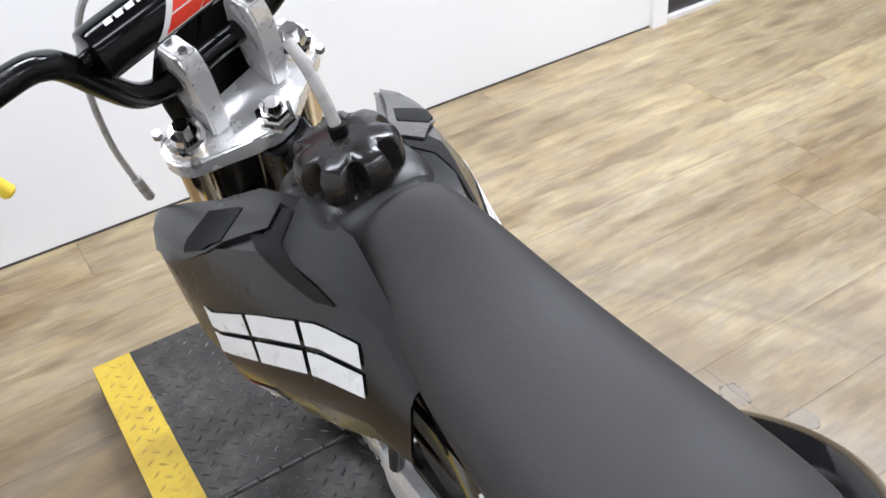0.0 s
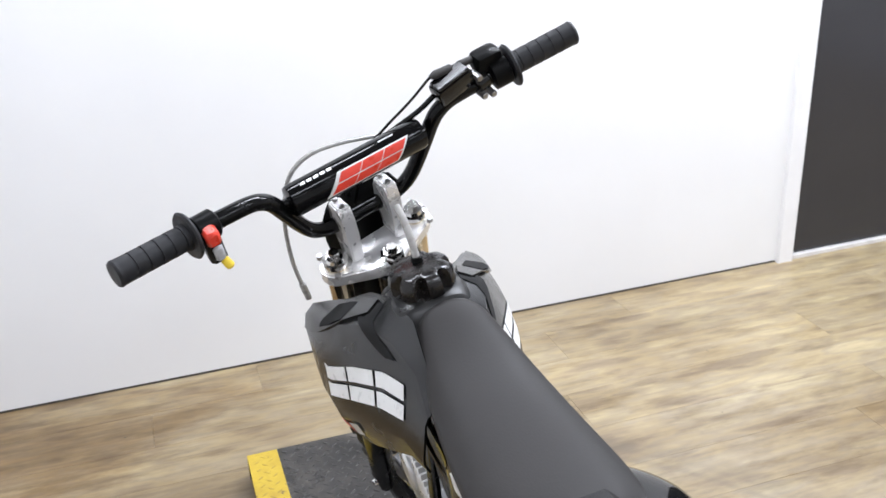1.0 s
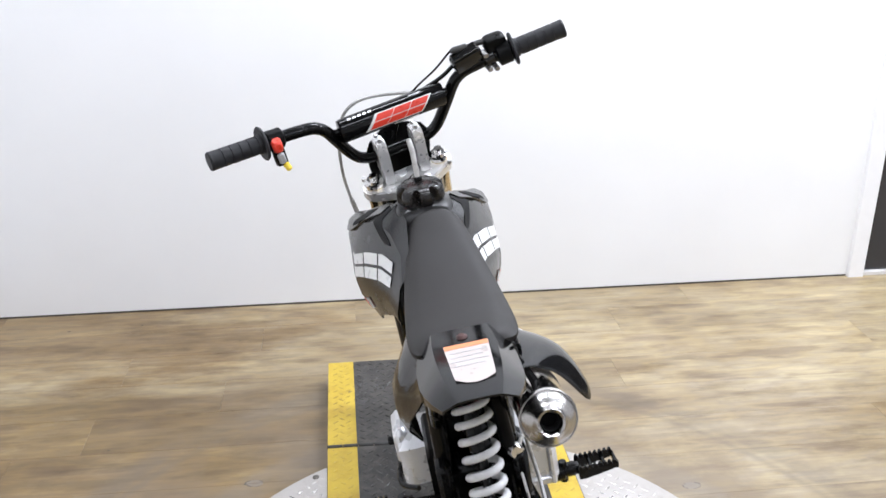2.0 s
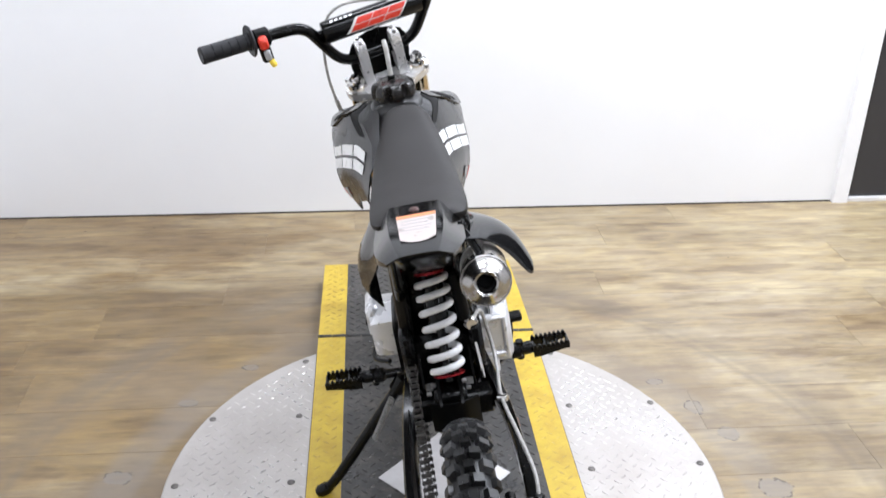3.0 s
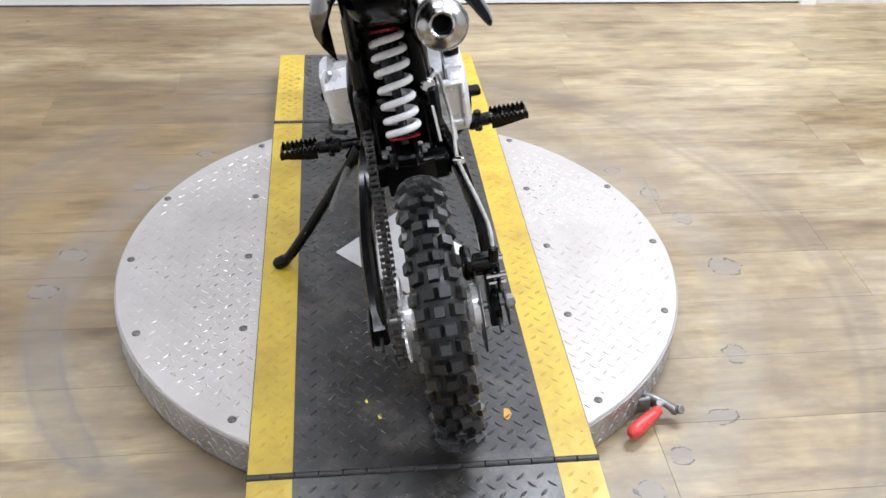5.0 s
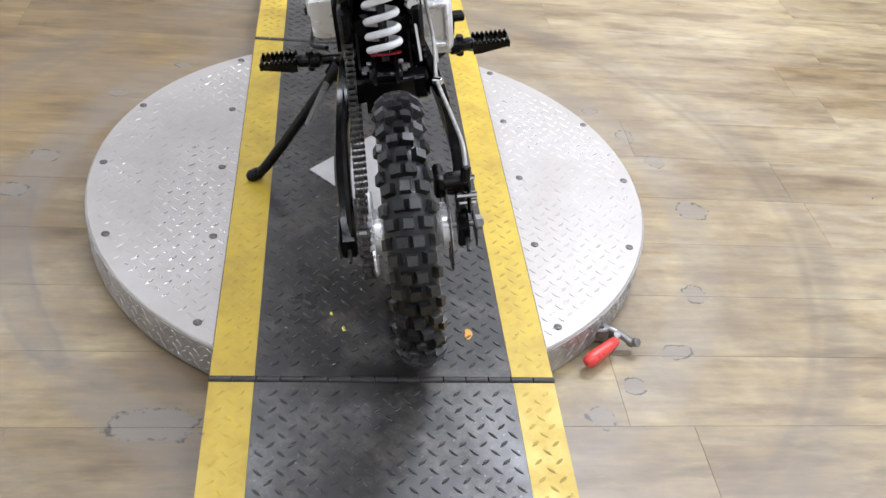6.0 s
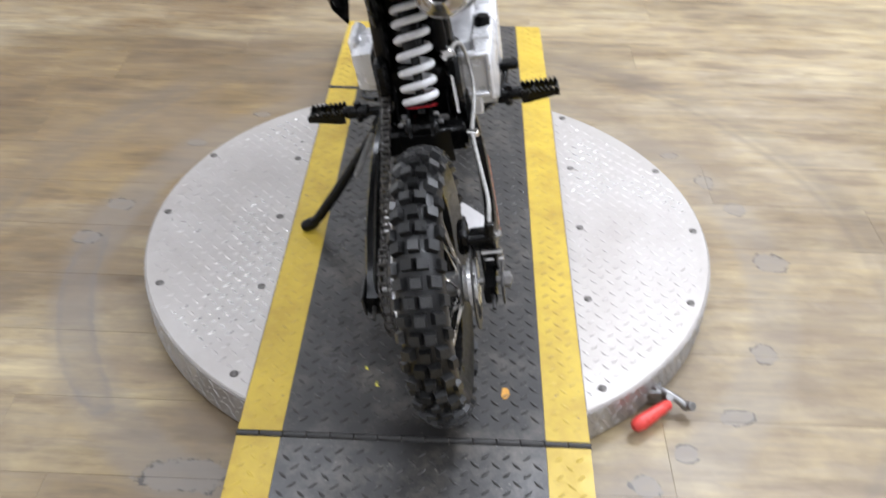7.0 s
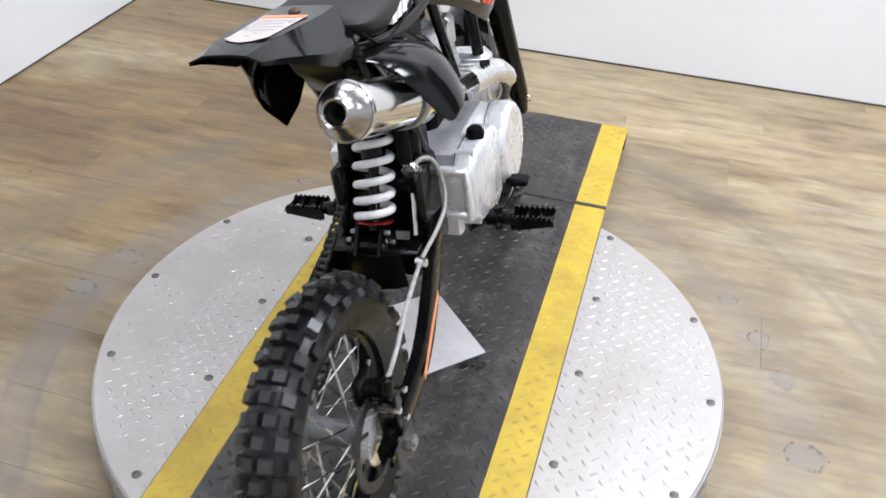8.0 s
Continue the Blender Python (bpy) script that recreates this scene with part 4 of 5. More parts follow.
box(bm, (-0.029, -0.014, -0.013), (0.029, 0.014, 0.013), 0.004, pose(0.156, 0.034, 0.181, 0, -14, 0), 2)
box(bm, (-0.026, -0.012, 0.0125), (0.026, 0.012, 0.018), 0.002, pose(0.156, 0.034, 0.181, 0, -14, 0))
rod(bm, (0.186, 0.026, 0.168), (0.206, 0.026, 0.172), 0.0145, 14, 0.002)
brake = part("brake_master_cylinder", bm, M_GLOSS, bar, "black brake reservoir", BARS)
for x, y, z in ((0.187, 0.012, 0.186), (0.203, 0.004, 0.156), (0.190, 0.006, 0.158)):
    bm = bmesh.new()
    rod(bm, (x, y, z), (x, y + 0.018, z), 0.0052, 8, 0.001)
    part("clamp_bolt", bm, M_STEEL, brake, xf=BARS)
bm = bmesh.new()
p = Vector((0.196, 0.056, 0.160))
tube(bm, spline([p, p + Vector((0.03, 0.012, -0.010)), p + Vector((0.07, 0.014, -0.020)), p + Vector((0.115, 0.006, -0.022))], 6), [0.006] * 10 + [0.0055] * 8 + [0.008], 8)
part("brake_lever", bm, M_FRAME, brake, xf=BARS)
bm = bmesh.new()
tube(bm, spline([tip, (0.100, 0.060, 0.163), (0.062, 0.068, 0.135), (0.03, 0.078, 0.10), (0.0, 0.080, 0.02)], 7), 0.0019, 8)
part("throttle_cable", bm, M_FRAME, bar, xf=BARS)
bm = bmesh.new()
tube(bm, spline([(0.130, 0.042, 0.170), (0.112, 0.052, 0.150), (0.090, 0.062, 0.134), (0.060, 0.072, 0.118)], 7), 0.0038, 8)
part("cable_sleeve", bm, M_FRAME, bar, xf=BARS)
bm = bmesh.new()
tube(bm, spline([(0.066, 0.074, 0.118), (0.0, 0.084, 0.134), (-0.047, 0.085, 0.140), (-0.080, 0.085, 0.124), (-0.098, 0.085, 0.086), (-0.108, 0.085, 0.043), (-0.114, 0.083, -0.017), (-0.113, 0.081, -0.065), (-0.110, 0.078, -0.108)], 7), 0.0031, 8)
part("front_brake_hose", bm, M_HOSE, bar, "pale grey brake hose", BARS)
bm = bmesh.new()
rod(bm, (-0.112, 0.080, -0.075), (-0.109, 0.078, -0.112), 0.0050, 10, 0.002)
part("hose_sleeve", bm, M_HOSE, bar, xf=BARS)

# front number plate between the fork and the bar
bm = bmesh.new()
secs = []
for z, w, y in ((0.055, 0.055, 0.098), (0.035, 0.066, 0.096), (0.0, 0.066, 0.094), (-0.06, 0.058, 0.094), (-0.15, 0.046, 0.096), (-0.23, 0.036, 0.100), (-0.30, 0.028, 0.104)):
    secs.append([(w * t, y - 0.028 * t * t, z) for t in (-1, -0.6, -0.2, 0.2, 0.6, 1)])
grid_sheet(bm, secs, 0.003)
part("number_plate", bm, M_MATTE, bike, "black front number plate", STEER)
bm = bmesh.new()
secs = []
for i in range(9):
    t = i / 8
    y = -0.08 + 0.25 * t
    z = -0.395 - 0.10 * (t - 0.45) ** 2 * 2
    w = 0.034 + 0.006 * math.sin(math.pi * t)
    secs.append([(w * u, y, z + 0.012 * (1 - abs(u)) - 0.018 * abs(u) ** 3) for u in (-1, -0.7, -0.3, 0.3, 0.7, 1)])
grid_sheet(bm, secs, 0.003)
part("front_fender", bm, M_PLASTIC, bike, "black front fender", STEER)

# ---------------------------------------------------------------- frame
bm = bmesh.new()
tube(bm, spline([(0, 0.27, 0.78), (0, 0.18, 0.76), (0, 0.05, 0.70), (0, -0.06, 0.60), (0, -0.06, 0.48), (0, -0.03, 0.34)]), 0.021, 14)
for s in (-1, 1):
    tube(bm, spline([(s * 0.012, 0.29, 0.72), (s * 0.035, 0.32, 0.60), (s * 0.045, 0.33, 0.48)]), 0.012, 10)
    tube(bm, spline([(s * 0.055, 0.16, 0.74), (s * 0.062, 0.02, 0.70), (s * 0.056, -0.14, 0.70), (s * 0.048, -0.27, 0.735)]), 0.0105, 10)
    tube(bm, spline([(s * 0.050, -0.25, 0.725), (s * 0.056, -0.16, 0.62), (s * 0.060, -0.09, 0.50), (s * 0.058, -0.03, 0.36)]), 0.0105, 10)
    tube(bm, [(s * 0.058, 0.05, 0.69), (s * 0.060, 0.16, 0.46)], 0.009, 10)
rod(bm, (-0.06, -0.115, 0.605), (0.06, -0.115, 0.605), 0.012, 12)
rod(bm, (-0.075, -0.02, 0.335), (0.075, -0.02, 0.335), 0.016, 14)
for s in (-1, 1):
    prism(bm, [(-0.165, 0.352), (-0.03, 0.335), (-0.025, 0.50), (-0.06, 0.61), (-0.125, 0.62), (-0.105, 0.50)], s * 0.048 - 0.0025, s * 0.048 + 0.0025, "yz")
box(bm, (-0.047, -0.072, 0.36), (0.047, -0.062, 0.60), 0.002)
for s in (-1, 1):
    rod(bm, (s * 0.054 - 0.002, -0.100, 0.615), (s * 0.058 - 0.002, -0.118, 0.400), 0.0165 if s < 0 else 0.0140, 14, 0.002)
    box(bm, (s * 0.064 - 0.013, -0.158, 0.345), (s * 0.064 + 0.013, -0.066, 0.485), 0.008)
box(bm, (-0.066, -0.134, 0.352), (0.066, -0.094, 0.462), 0.008)
part("frame", bm, M_FRAME, bike, "black tubular steel frame")

# swinging arm
bm = bmesh.new()
for s in (-1, 1):
    o = 0.013 if s > 0 else 0.0
    line = spline([(s * 0.066, -0.02, 0.335), (s * 0.072 + 0.4 * o, -0.12, 0.350), (s * 0.084 + o, -0.22, 0.330), (s * 0.094 + 1.2 * o, -0.34, 0.275), (s * 0.092 + o, -0.44, 0.238), (s * 0.090 + o, -0.505, 0.226)], 5)
    secs = []
    for i, p in enumerate(line):
        d = (line[min(i + 1, len(line) - 1)] - line[max(i - 1, 0)]).normalized()
        up = Vector((1, 0, 0)).cross(d).normalized()
        up = -up if up.z < 0 else up
        w, h = (0.0135 if s < 0 else 0.0105), 0.029 - 0.009 * i / len(line)
        secs.append([p + Vector((w * a, 0, 0)) + up * (h * b) for a, b in ((-1, -0.7), (-0.7, -1), (0.7, -1), (1, -0.7), (1, 0.7), (0.7, 1), (-0.7, 1), (-1, 0.7))])
    loft(bm, secs)
box(bm, (-0.078, -0.205, 0.318), (0.078, -0.165, 0.368), 0.006)
box(bm, (-0.030, -0.225, 0.355), (0.030, -0.170, 0.392), 0.006)
swing = part("swing_arm", bm, M_FRAME, bike, "black rear swing arm")
for s in (-1, 1):
    bm = bmesh.new()
    o = 0.012 if s > 0 else 0.006
    rod(bm, (s * 0.096 + o, -0.500, 0.226), (s * 0.096 + o, -0.530, 0.218), 0.0035, 8)
    box(bm, (s * 0.112 + o - 0.002, -0.512, 0.212), (s * 0.112 + o + 0.002, -0.446, 0.250), 0.001)
    part("chain_adjuster", bm, M_DARKSTEEL, swing, "steel axle adjuster")
bm = bmesh.new()
secs = []
for i in range(7):
    t = i / 6
    y, z = -0.205 - 0.015 * t, 0.30 + 0.075 * t
    secs.append([(u * 0.046 + 0.004, y - 0.014 * (1 - u * u), z) for u in (-1, -0.6, 0, 0.6, 1)])
grid_sheet(bm, secs, 0.003)
part("mud_guard", bm, M_MATTE, swing, "black inner mud guard")
# orange sticker strip along the right arm
bm = bmesh.new()
secs = []
for t in (0, 0.25, 0.5, 0.75, 1):
    y = -0.24 - 0.13 * t
    z = 0.318 - 0.056 * t
    secs.append([(0.1125 + 0.0115 * t, y, z - 0.007), (0.1125 + 0.0115 * t, y, z + 0.007)])
grid_sheet(bm, secs, 0.0006)
part("arm_sticker", bm, M_ORANGE, swing, "orange sticker")

# linkage and shock
bm = bmesh.new()
for s in (-1, 1):
    prism(bm, [(-0.235, 0.375), (-0.185, 0.375), (-0.172, 0.405), (-0.182, 0.422), (-0.205, 0.415)], s * 0.020 - 0.003, s * 0.020 + 0.003, "yz")
shock_link = part("shock_bracket", bm, M_FRAME, bike, "black shock bracket")
for x, z in ((-0.024, 0.402), (0.024, 0.402), (0.030, 0.385), (-0.034, 0.385)):
    bm = bmesh.new()
    rod(bm, (x, -0.205, z), (x + (0.009 if x > 0 else -0.009), -0.205, z), 0.0042, 8, 0.001)
    part("bracket_bolt", bm, M_STEEL, shock_link)
TOP, BOT = Vector((0.001, -0.116, 0.576)), Vector((0.003, -0.184, 0.418))
bm = bmesh.new()
ax = (BOT - TOP)
lathe(bm, TOP - ax * 0.20, BOT + ax * 0.12, [(0, 0.012), (0.10, 0.014), (0.16, 0.020), (0.50, 0.020), (0.54, 0.0085), (0.86, 0.0085), (0.9, 0.014), (1, 0.014)], 20)
shock = part("shock_absorber", bm, M_FRAME, bike, "coil-over rear shock absorber")
bm = bmesh.new()
tm, length = axis_frame(TOP, BOT)
turns, pts = 6.5, []
steps = 150
for i in range(steps + 1):
    t = i / steps
    pitch = t
    a = 2 * math.pi * turns * t
    # closed end coils at both ends
    lift = 0.055 * math.sin(2 * math.pi * t) * -0.35
    pts.append(tm @ Vector((0.0275 * math.cos(a), 0.0275 * math.sin(a), (pitch + lift) * length)))
tube(bm, pts, 0.0066, 10)
part("coil_spring", bm, M_SPRING, shock, "white coil spring")
for p, q in ((TOP - ax * 0.075, TOP - ax * 0.035), (BOT + ax * 0.035, BOT + ax * 0.058)):
    bm = bmesh.new()
    lathe(bm, p, q, [(0, 0.024), (0.2, 0.0295), (0.8, 0.0295), (1, 0.025)], 24)
    part("spring_collar", bm, M_REDPART, shock, "red spring collar")
bm = bmesh.new()
lathe(bm, (0.043, -0.120, 0.580), (0.050, -0.136, 0.488), [(0, 0.008), (0.03, 0.0125), (0.9, 0.0125), (1, 0.009)], 18)
reservoir = part("brake_cylinder", bm, M_MATTE, bike, "black rear brake cylinder")
bm = bmesh.new()
lathe(bm, (0.058, -0.140, 0.482), (0.060, -0.153, 0.484), [(0, 0.014), (0.6, 0.014), (1, 0.010)], 14)
part("banjo_bolt", bm, M_CHROME, reservoir)
bm = bmesh.new()
rod(bm, (0.060, -0.146, 0.470), (0.066, -0.180, 0.385), 0.0034, 8)
part("push_rod", bm, M_CHROME, reservoir)
# rear brake hose
bm = bmesh.new()
tube(bm, spline([(0.062, -0.148, 0.486), (0.074, -0.128, 0.494), (0.083, -0.102, 0.476), (0.089, -0.088, 0.430), (0.094, -0.108, 0.396), (0.093, -0.158, 0.381), (0.090, -0.236, 0.373), (0.104, -0.350, 0.372), (0.115, -0.430, 0.362), (0.114, -0.474, 0.345)], 7), 0.0036, 10)
hose = part("rear_brake_hose", bm, M_HOSE, bike, "pale grey rear brake hose")
bm = bmesh.new()
rod(bm, (0.082, -0.232, 0.372), (0.100, -0.240, 0.373), 0.0075, 10, 0.002)
part("hose_clip", bm, M_CHROME, hose)
# caliper
bm = bmesh.new()
box(bm, (0.060, -0.486, 0.296), (0.078, -0.436, 0.338), 0.007, seg=2)
box(bm, (0.078, -0.478, 0.300), (0.112, -0.446, 0.326), 0.007, seg=2)
box(bm, (0.094, -0.486, 0.214), (0.100, -0.452, 0.302), 0.002)
box(bm, (0.114, -0.478, 0.252), (0.121, -0.458, 0.318), 0.003)
rod(bm, (0.076, -0.470, 0.318), (0.118, -0.470, 0.318), 0.011, 14, 0.002)
rod(bm, (0.082, -0.452, 0.286), (0.116, -0.452, 0.286), 0.006, 12, 0.001)
rod(bm, (0.112, -0.478, 0.324), (0.115, -0.474, 0.350), 0.0085, 12, 0.002)
cal = part("brake_caliper", bm, M_FRAME, bike, "black rear brake caliper")
bm = bmesh.new()
box(bm, (0.068, -0.482, 0.290), (0.0705, -0.444, 0.302), 0.0005)
part("brake_pad", bm, M_STEEL, cal)
for y, z in ((-0.454, 0.312), (-0.484, 0.300), (-0.462, 0.268)):
    bm = bmesh.new()
    rod(bm, (0.096, y, z), (0.130, y, z), 0.0050, 8, 0.001)
    part("caliper_bolt", bm, M_CHROME, cal)

# chain: plates and rollers along both runs
chain_pts = []
p0, p1 = Vector((-0.064, -0.015, 0.475)), Vector((-0.062, -0.450, 0.302))
for i in range(36):
    chain_pts.append(p0 + (p1 - p0) * (i / 36))
for i in range(15):
    a = radians(68 + 180 * i / 14)
    chain_pts.append(Vector((-0.062, AXLE_R.y + 0.074 * math.cos(a), AXLE_R.z + 0.074 * math.sin(a))))
q0, q1 = chain_pts[-1], Vector((-0.064, -0.02, 0.340))
for i in range(1, 37):
    chain_pts.append(q0 + (q1 - q0) * (i / 36))
bm = bmesh.new()
for i, (p, q) in enumerate(zip(chain_pts, chain_pts[1:])):
    d = (q - p)
    m = Matrix.Translation((p + q) / 2) @ d.to_track_quat("Y", "Z").to_matrix().to_4x4()
    w = 0.0074 if i % 2 else 0.0052
    for s in (-1, 1):
        box(bm, (s * w - 0.0007, -d.length * 0.68, -0.0042), (s * w + 0.0007, d.length * 0.68, 0.0042), 0, m)
    rod(bm, p + Vector((-0.0088, 0, 0)), p + Vector((0.0088, 0, 0)), 0.0038, 6)
part("drive_chain", bm, M_CHAIN, bike, "dark steel drive chain", smooth=False)
bm = bmesh.new()
secs = []
for y, z, h in ((0.03, 0.478, 0.02), (-0.02, 0.482, 0.02), (-0.072, 0.484, 0.018), (-0.090, 0.482, 0.018), (-0.096, 0.474, 0.018)):
    secs.append([(-0.088, y, z - 0.10), (-0.088, y, z - 0.01), (-0.082, y, z), (-0.052, y, z), (-0.048, y, z - 0.01), (-0.048, y, z - 0.10)])
loft(bm, secs)
part("sprocket_cover", bm, M_MATTE, bike, "black front sprocket cover")
bm = bmesh.new()
secs = []
for i in range(9):
    t = i / 8
    y = -0.20 - 0.30 * t
    z = 0.345 - 0.05 * t - 0.06 * t * t
    secs.append([(-0.082 - 0.001 * t, y, z - 0.022 + 0.008 * t), (-0.090 - 0.001 * t, y, z), (-0.082 - 0.001 * t, y, z + 0.018 - 0.004 * t)])
grid_sheet(bm, secs, 0.003)
part("chain_guard", bm, M_MATTE, bike, "black chain guard")

# ---------------------------------------------------------------- engine
bm = bmesh.new()
secs = []
for x, k in ((-0.068, 0.9), (-0.062, 1), (0.095, 1), (0.10, 0.9)):
    secs.append([(x, 0.085 + (y - 0.085) * k, 0.365 + (z - 0.365) * k) for y, z in
                 ((-0.045, 0.335), (-0.02, 0.312), (0.12, 0.272), (0.20, 0.278), (0.23, 0.36), (0.21, 0.43), (0.15, 0.462), (0.02, 0.466), (-0.035, 0.45), (-0.05, 0.40))])
loft(bm, secs)
engine = part("engine", bm, M_ENGBODY, bike, "silver single-cylinder engine")
# plain black block on top of the crankcase, no known part
bm = bmesh.new()
box(bm, (-0.05, 0.02, 0.455), (0.05, 0.15, 0.50), 0.012)
part("crankcase_top", bm, M_MATTE, engine, "plain black block on top of the crankcase")


def cover(name, x0, x1, outline, material=M_CASE, inset=0.008):
    """A cast side cover: an outline pushed out, with a rounded rim."""
    bm = bmesh.new()
    cy = sum(p[0] for p in outline) / len(outline)
    cz = sum(p[1] for p in outline) / len(outline)
    secs = []
    for f, k in ((0, 1.0), (0.72, 1.0), (0.9, 1 - inset * 5), (1.0, 1 - inset * 14)):
        secs.append([(x0 + (x1 - x0) * f, cy + (y - cy) * k, cz + (z - cz) * k) for y, z in outline])
    loft(bm, secs)
    made = part(name, bm, material, engine)
    bm = bmesh.new()
    d = 0.0015 if x1 > x0 else -0.0015
    loft(bm, [[(x0 + f, cy + (y - cy) * 1.006, cz + (z - cz) * 1.006) for y, z in outline] for f in (d, 2.2 * d)])
    part("gasket", bm, M_MATTE, made)
    return made


def round_outline(cy, cz, r, n=28):
    return [(cy + r * math.cos(2 * math.pi * i / n), cz + r * math.sin(2 * math.pi * i / n)) for i in range(n)]


clutch = [(-0.066, 0.350), (-0.04, 0.324), (0.07, 0.300), (0.10, 0.31), (0.10, 0.440), (0.07, 0.456), (-0.04, 0.459), (-0.066, 0.436)]
cover("clutch_cover", 0.098, 0.137, clutch)
for y, z in clutch:
    bm = bmesh.new()
    rod(bm, (0.098, 0.017 + (y - 0.017) * 0.94, 0.365 + (z - 0.365) * 0.94), (0.131, 0.017 + (y - 0.017) * 0.94, 0.365 + (z - 0.365) * 0.94), 0.0075, 10)
    part("cover_bolt", bm, M_CASE, engine)
for x0, y0, z0, x1, y1, z1 in ((0.06, -0.078, 0.434, 0.128, -0.060, 0.446), (0.118, -0.078, 0.345, 0.130, -0.060, 0.444), (0.06, -0.078, 0.352, 0.122, -0.064, 0.364), (0.05, -0.070, 0.312, 0.104, -0.046, 0.350), (0.064, -0.072, 0.358, 0.122, -0.058, 0.440)):
    bm = bmesh.new()
    box(bm, (x0, y0, z0), (x1, y1, z1), 0.004)
    part("case_rib", bm, M_CASE, engine)
cover("round_cover", 0.098, 0.142, round_outline(0.185, 0.362, 0.078))
cover("flywheel_cover", -0.060, -0.136, [(-0.03, 0.372), (0.0, 0.350), (0.06, 0.335), (0.10, 0.340), (0.115, 0.370), (0.105, 0.425), (0.07, 0.457), (0.01, 0.470), (-0.03, 0.448)])
bm = bmesh.new()
box(bm, (-0.142, -0.010, 0.40), (-0.115, 0.075, 0.474), 0.010)
box(bm, (-0.139, 0.01, 0.348), (-0.115, 0.085, 0.392), 0.010)
part("cover_boss", bm, M_CASE, engine)
bm = bmesh.new()
lathe(bm, (0.116, 0.022, 0.446), (0.120, 0.022, 0.474), [(0, 0.012), (0.2, 0.0155), (0.8, 0.0155), (1, 0.011)], 14)
part("oil_cap", bm, M_MATTE, engine, "black oil filler cap")
# finned cylinder lying ahead
for i in range(8):
    bm = bmesh.new()
    y = 0.222 + 0.0125 * i
    z = 0.385 + 0.004 * i
    box(bm, (-0.058, y, z - 0.062), (0.058, y + 0.0045, z + 0.062), 0.0015)
    part("cooling_fin", bm, M_CAST, engine)
bm = bmesh.new()
rod(bm, (0, 0.20, 0.38), (0, 0.33, 0.41), 0.046, 24)
part("cylinder", bm, M_CAST, engine, "cast cylinder between its fins")
bm = bmesh.new()
box(bm, (-0.062, 0.322, 0.340), (0.062, 0.385, 0.478), 0.014)
rod(bm, (-0.066, 0.352, 0.410), (0.066, 0.352, 0.410), 0.040, 20, 0.004)
part("cylinder_head", bm, M_CAST, engine, "silver cylinder head")
bm = bmesh.new()
rod(bm, (0, 0.30, 0.475), (0, 0.26, 0.545), 0.016, 14)
box(bm, (-0.028, 0.200, 0.530), (0.028, 0.262, 0.592), 0.008)
rod(bm, (0.0, 0.225, 0.59), (0.0, 0.222, 0.63), 0.015, 12)
rod(bm, (0, 0.20, 0.56), (0, 0.13, 0.57), 0.026, 16, 0.002)
part("carburettor", bm, M_CAST, engine, "cast carburettor")
bm = bmesh.new()
tube(bm, spline([(0.0, 0.225, 0.63), (0.015, 0.235, 0.68), (0.03, 0.27, 0.74), (0.02, 0.30, 0.80)], 6), 0.003, 8)
part("throttle_line", bm, M_FRAME, engine)
bm = bmesh.new()
tube(bm, spline([(-0.03, 0.22, 0.56), (-0.075, 0.19, 0.60), (-0.060, 0.13, 0.68)], 6), 0.004, 8)
part("fuel_hose", bm, M_FRAME, engine)

# ---------------------------------------------------------------- exhaust
SIL_A, SIL_B = Vector((0.087, -0.416, 0.711)), Vector((0.098, -0.130, 0.600))
bm = bmesh.new()
lathe(bm, SIL_A, SIL_B, [(0.17, 0.0005), (0.13, 0.0175), (0.115, 0.036), (0.12, 0.0375), (0.85, 0.0375), (0.90, 0.034), (1.0, 0.020)], 40)
sil = part("silencer", bm, M_CHROME, bike, "polished steel silencer")
bm = bmesh.new()
lathe(bm, SIL_A, SIL_B, [(0.100, 0.0372), (0.080, 0.0350), (0.050, 0.0270), (0.030, 0.0205), (0.004, 0.0192), (0.000, 0.0180), (0.006, 0.0150), (0.030, 0.0125)], 40, caps=False)
part("end_cone", bm, M_CONE, sil, "brushed steel end cone")
bm = bmesh.new()
lathe(bm, SIL_A, SIL_B, [(0.125, 0.0375), (0.122, 0.0394), (0.100, 0.0394), (0.096, 0.0386), (0.100, 0.0370)], 40, caps=False)
part("end_ring", bm, M_CHROME, sil, "bright end ring")
bm = bmesh.new()
lathe(bm, SIL_A, SIL_B, [(0.028, 0.0127), (0.12, 0.0120), (0.12, 0.0002)], 28, caps=False)
part("outlet", bm, M_BORE, sil, "dark open outlet")
bm = bmesh.new()
lathe(bm, SIL_A, SIL_B, [(0.66, 0.0376), (0.66, 0.0398), (0.72, 0.0398), (0.72, 0.0376)], 40, caps=False)
part("strap", bm, M_STEEL, sil, "steel strap")
bm = bmesh.new()
rod(bm, (0.090, -0.300, 0.700), (0.070, -0.285, 0.740), 0.006, 8)
part("hanger", bm, M_FRAME, sil)
bm = bmesh.new()
rod(bm, (0.100, -0.215, 0.675), (0.085, -0.200, 0.705), 0.007, 8)
part("hanger", bm, M_STEEL, sil)
bm = bmesh.new()
tube(bm, spline([SIL_B - (SIL_B - SIL_A) * 0.04, (0.105, -0.06, 0.575), (0.112, 0.04, 0.548), (0.112, 0.16, 0.512), (0.105, 0.27, 0.458), (0.085, 0.355, 0.395), (0.055, 0.392, 0.352), (0.02, 0.385, 0.345)], 7), 0.0135, 14)
header = part("exhaust_pipe", bm, M_CHROME, bike, "steel exhaust pipe")
bm = bmesh.new()
line = spline([(0.118, 0.015, 0.562), (0.121, 0.10, 0.540), (0.121, 0.19, 0.508), (0.115, 0.265, 0.465)], 5)
secs = []
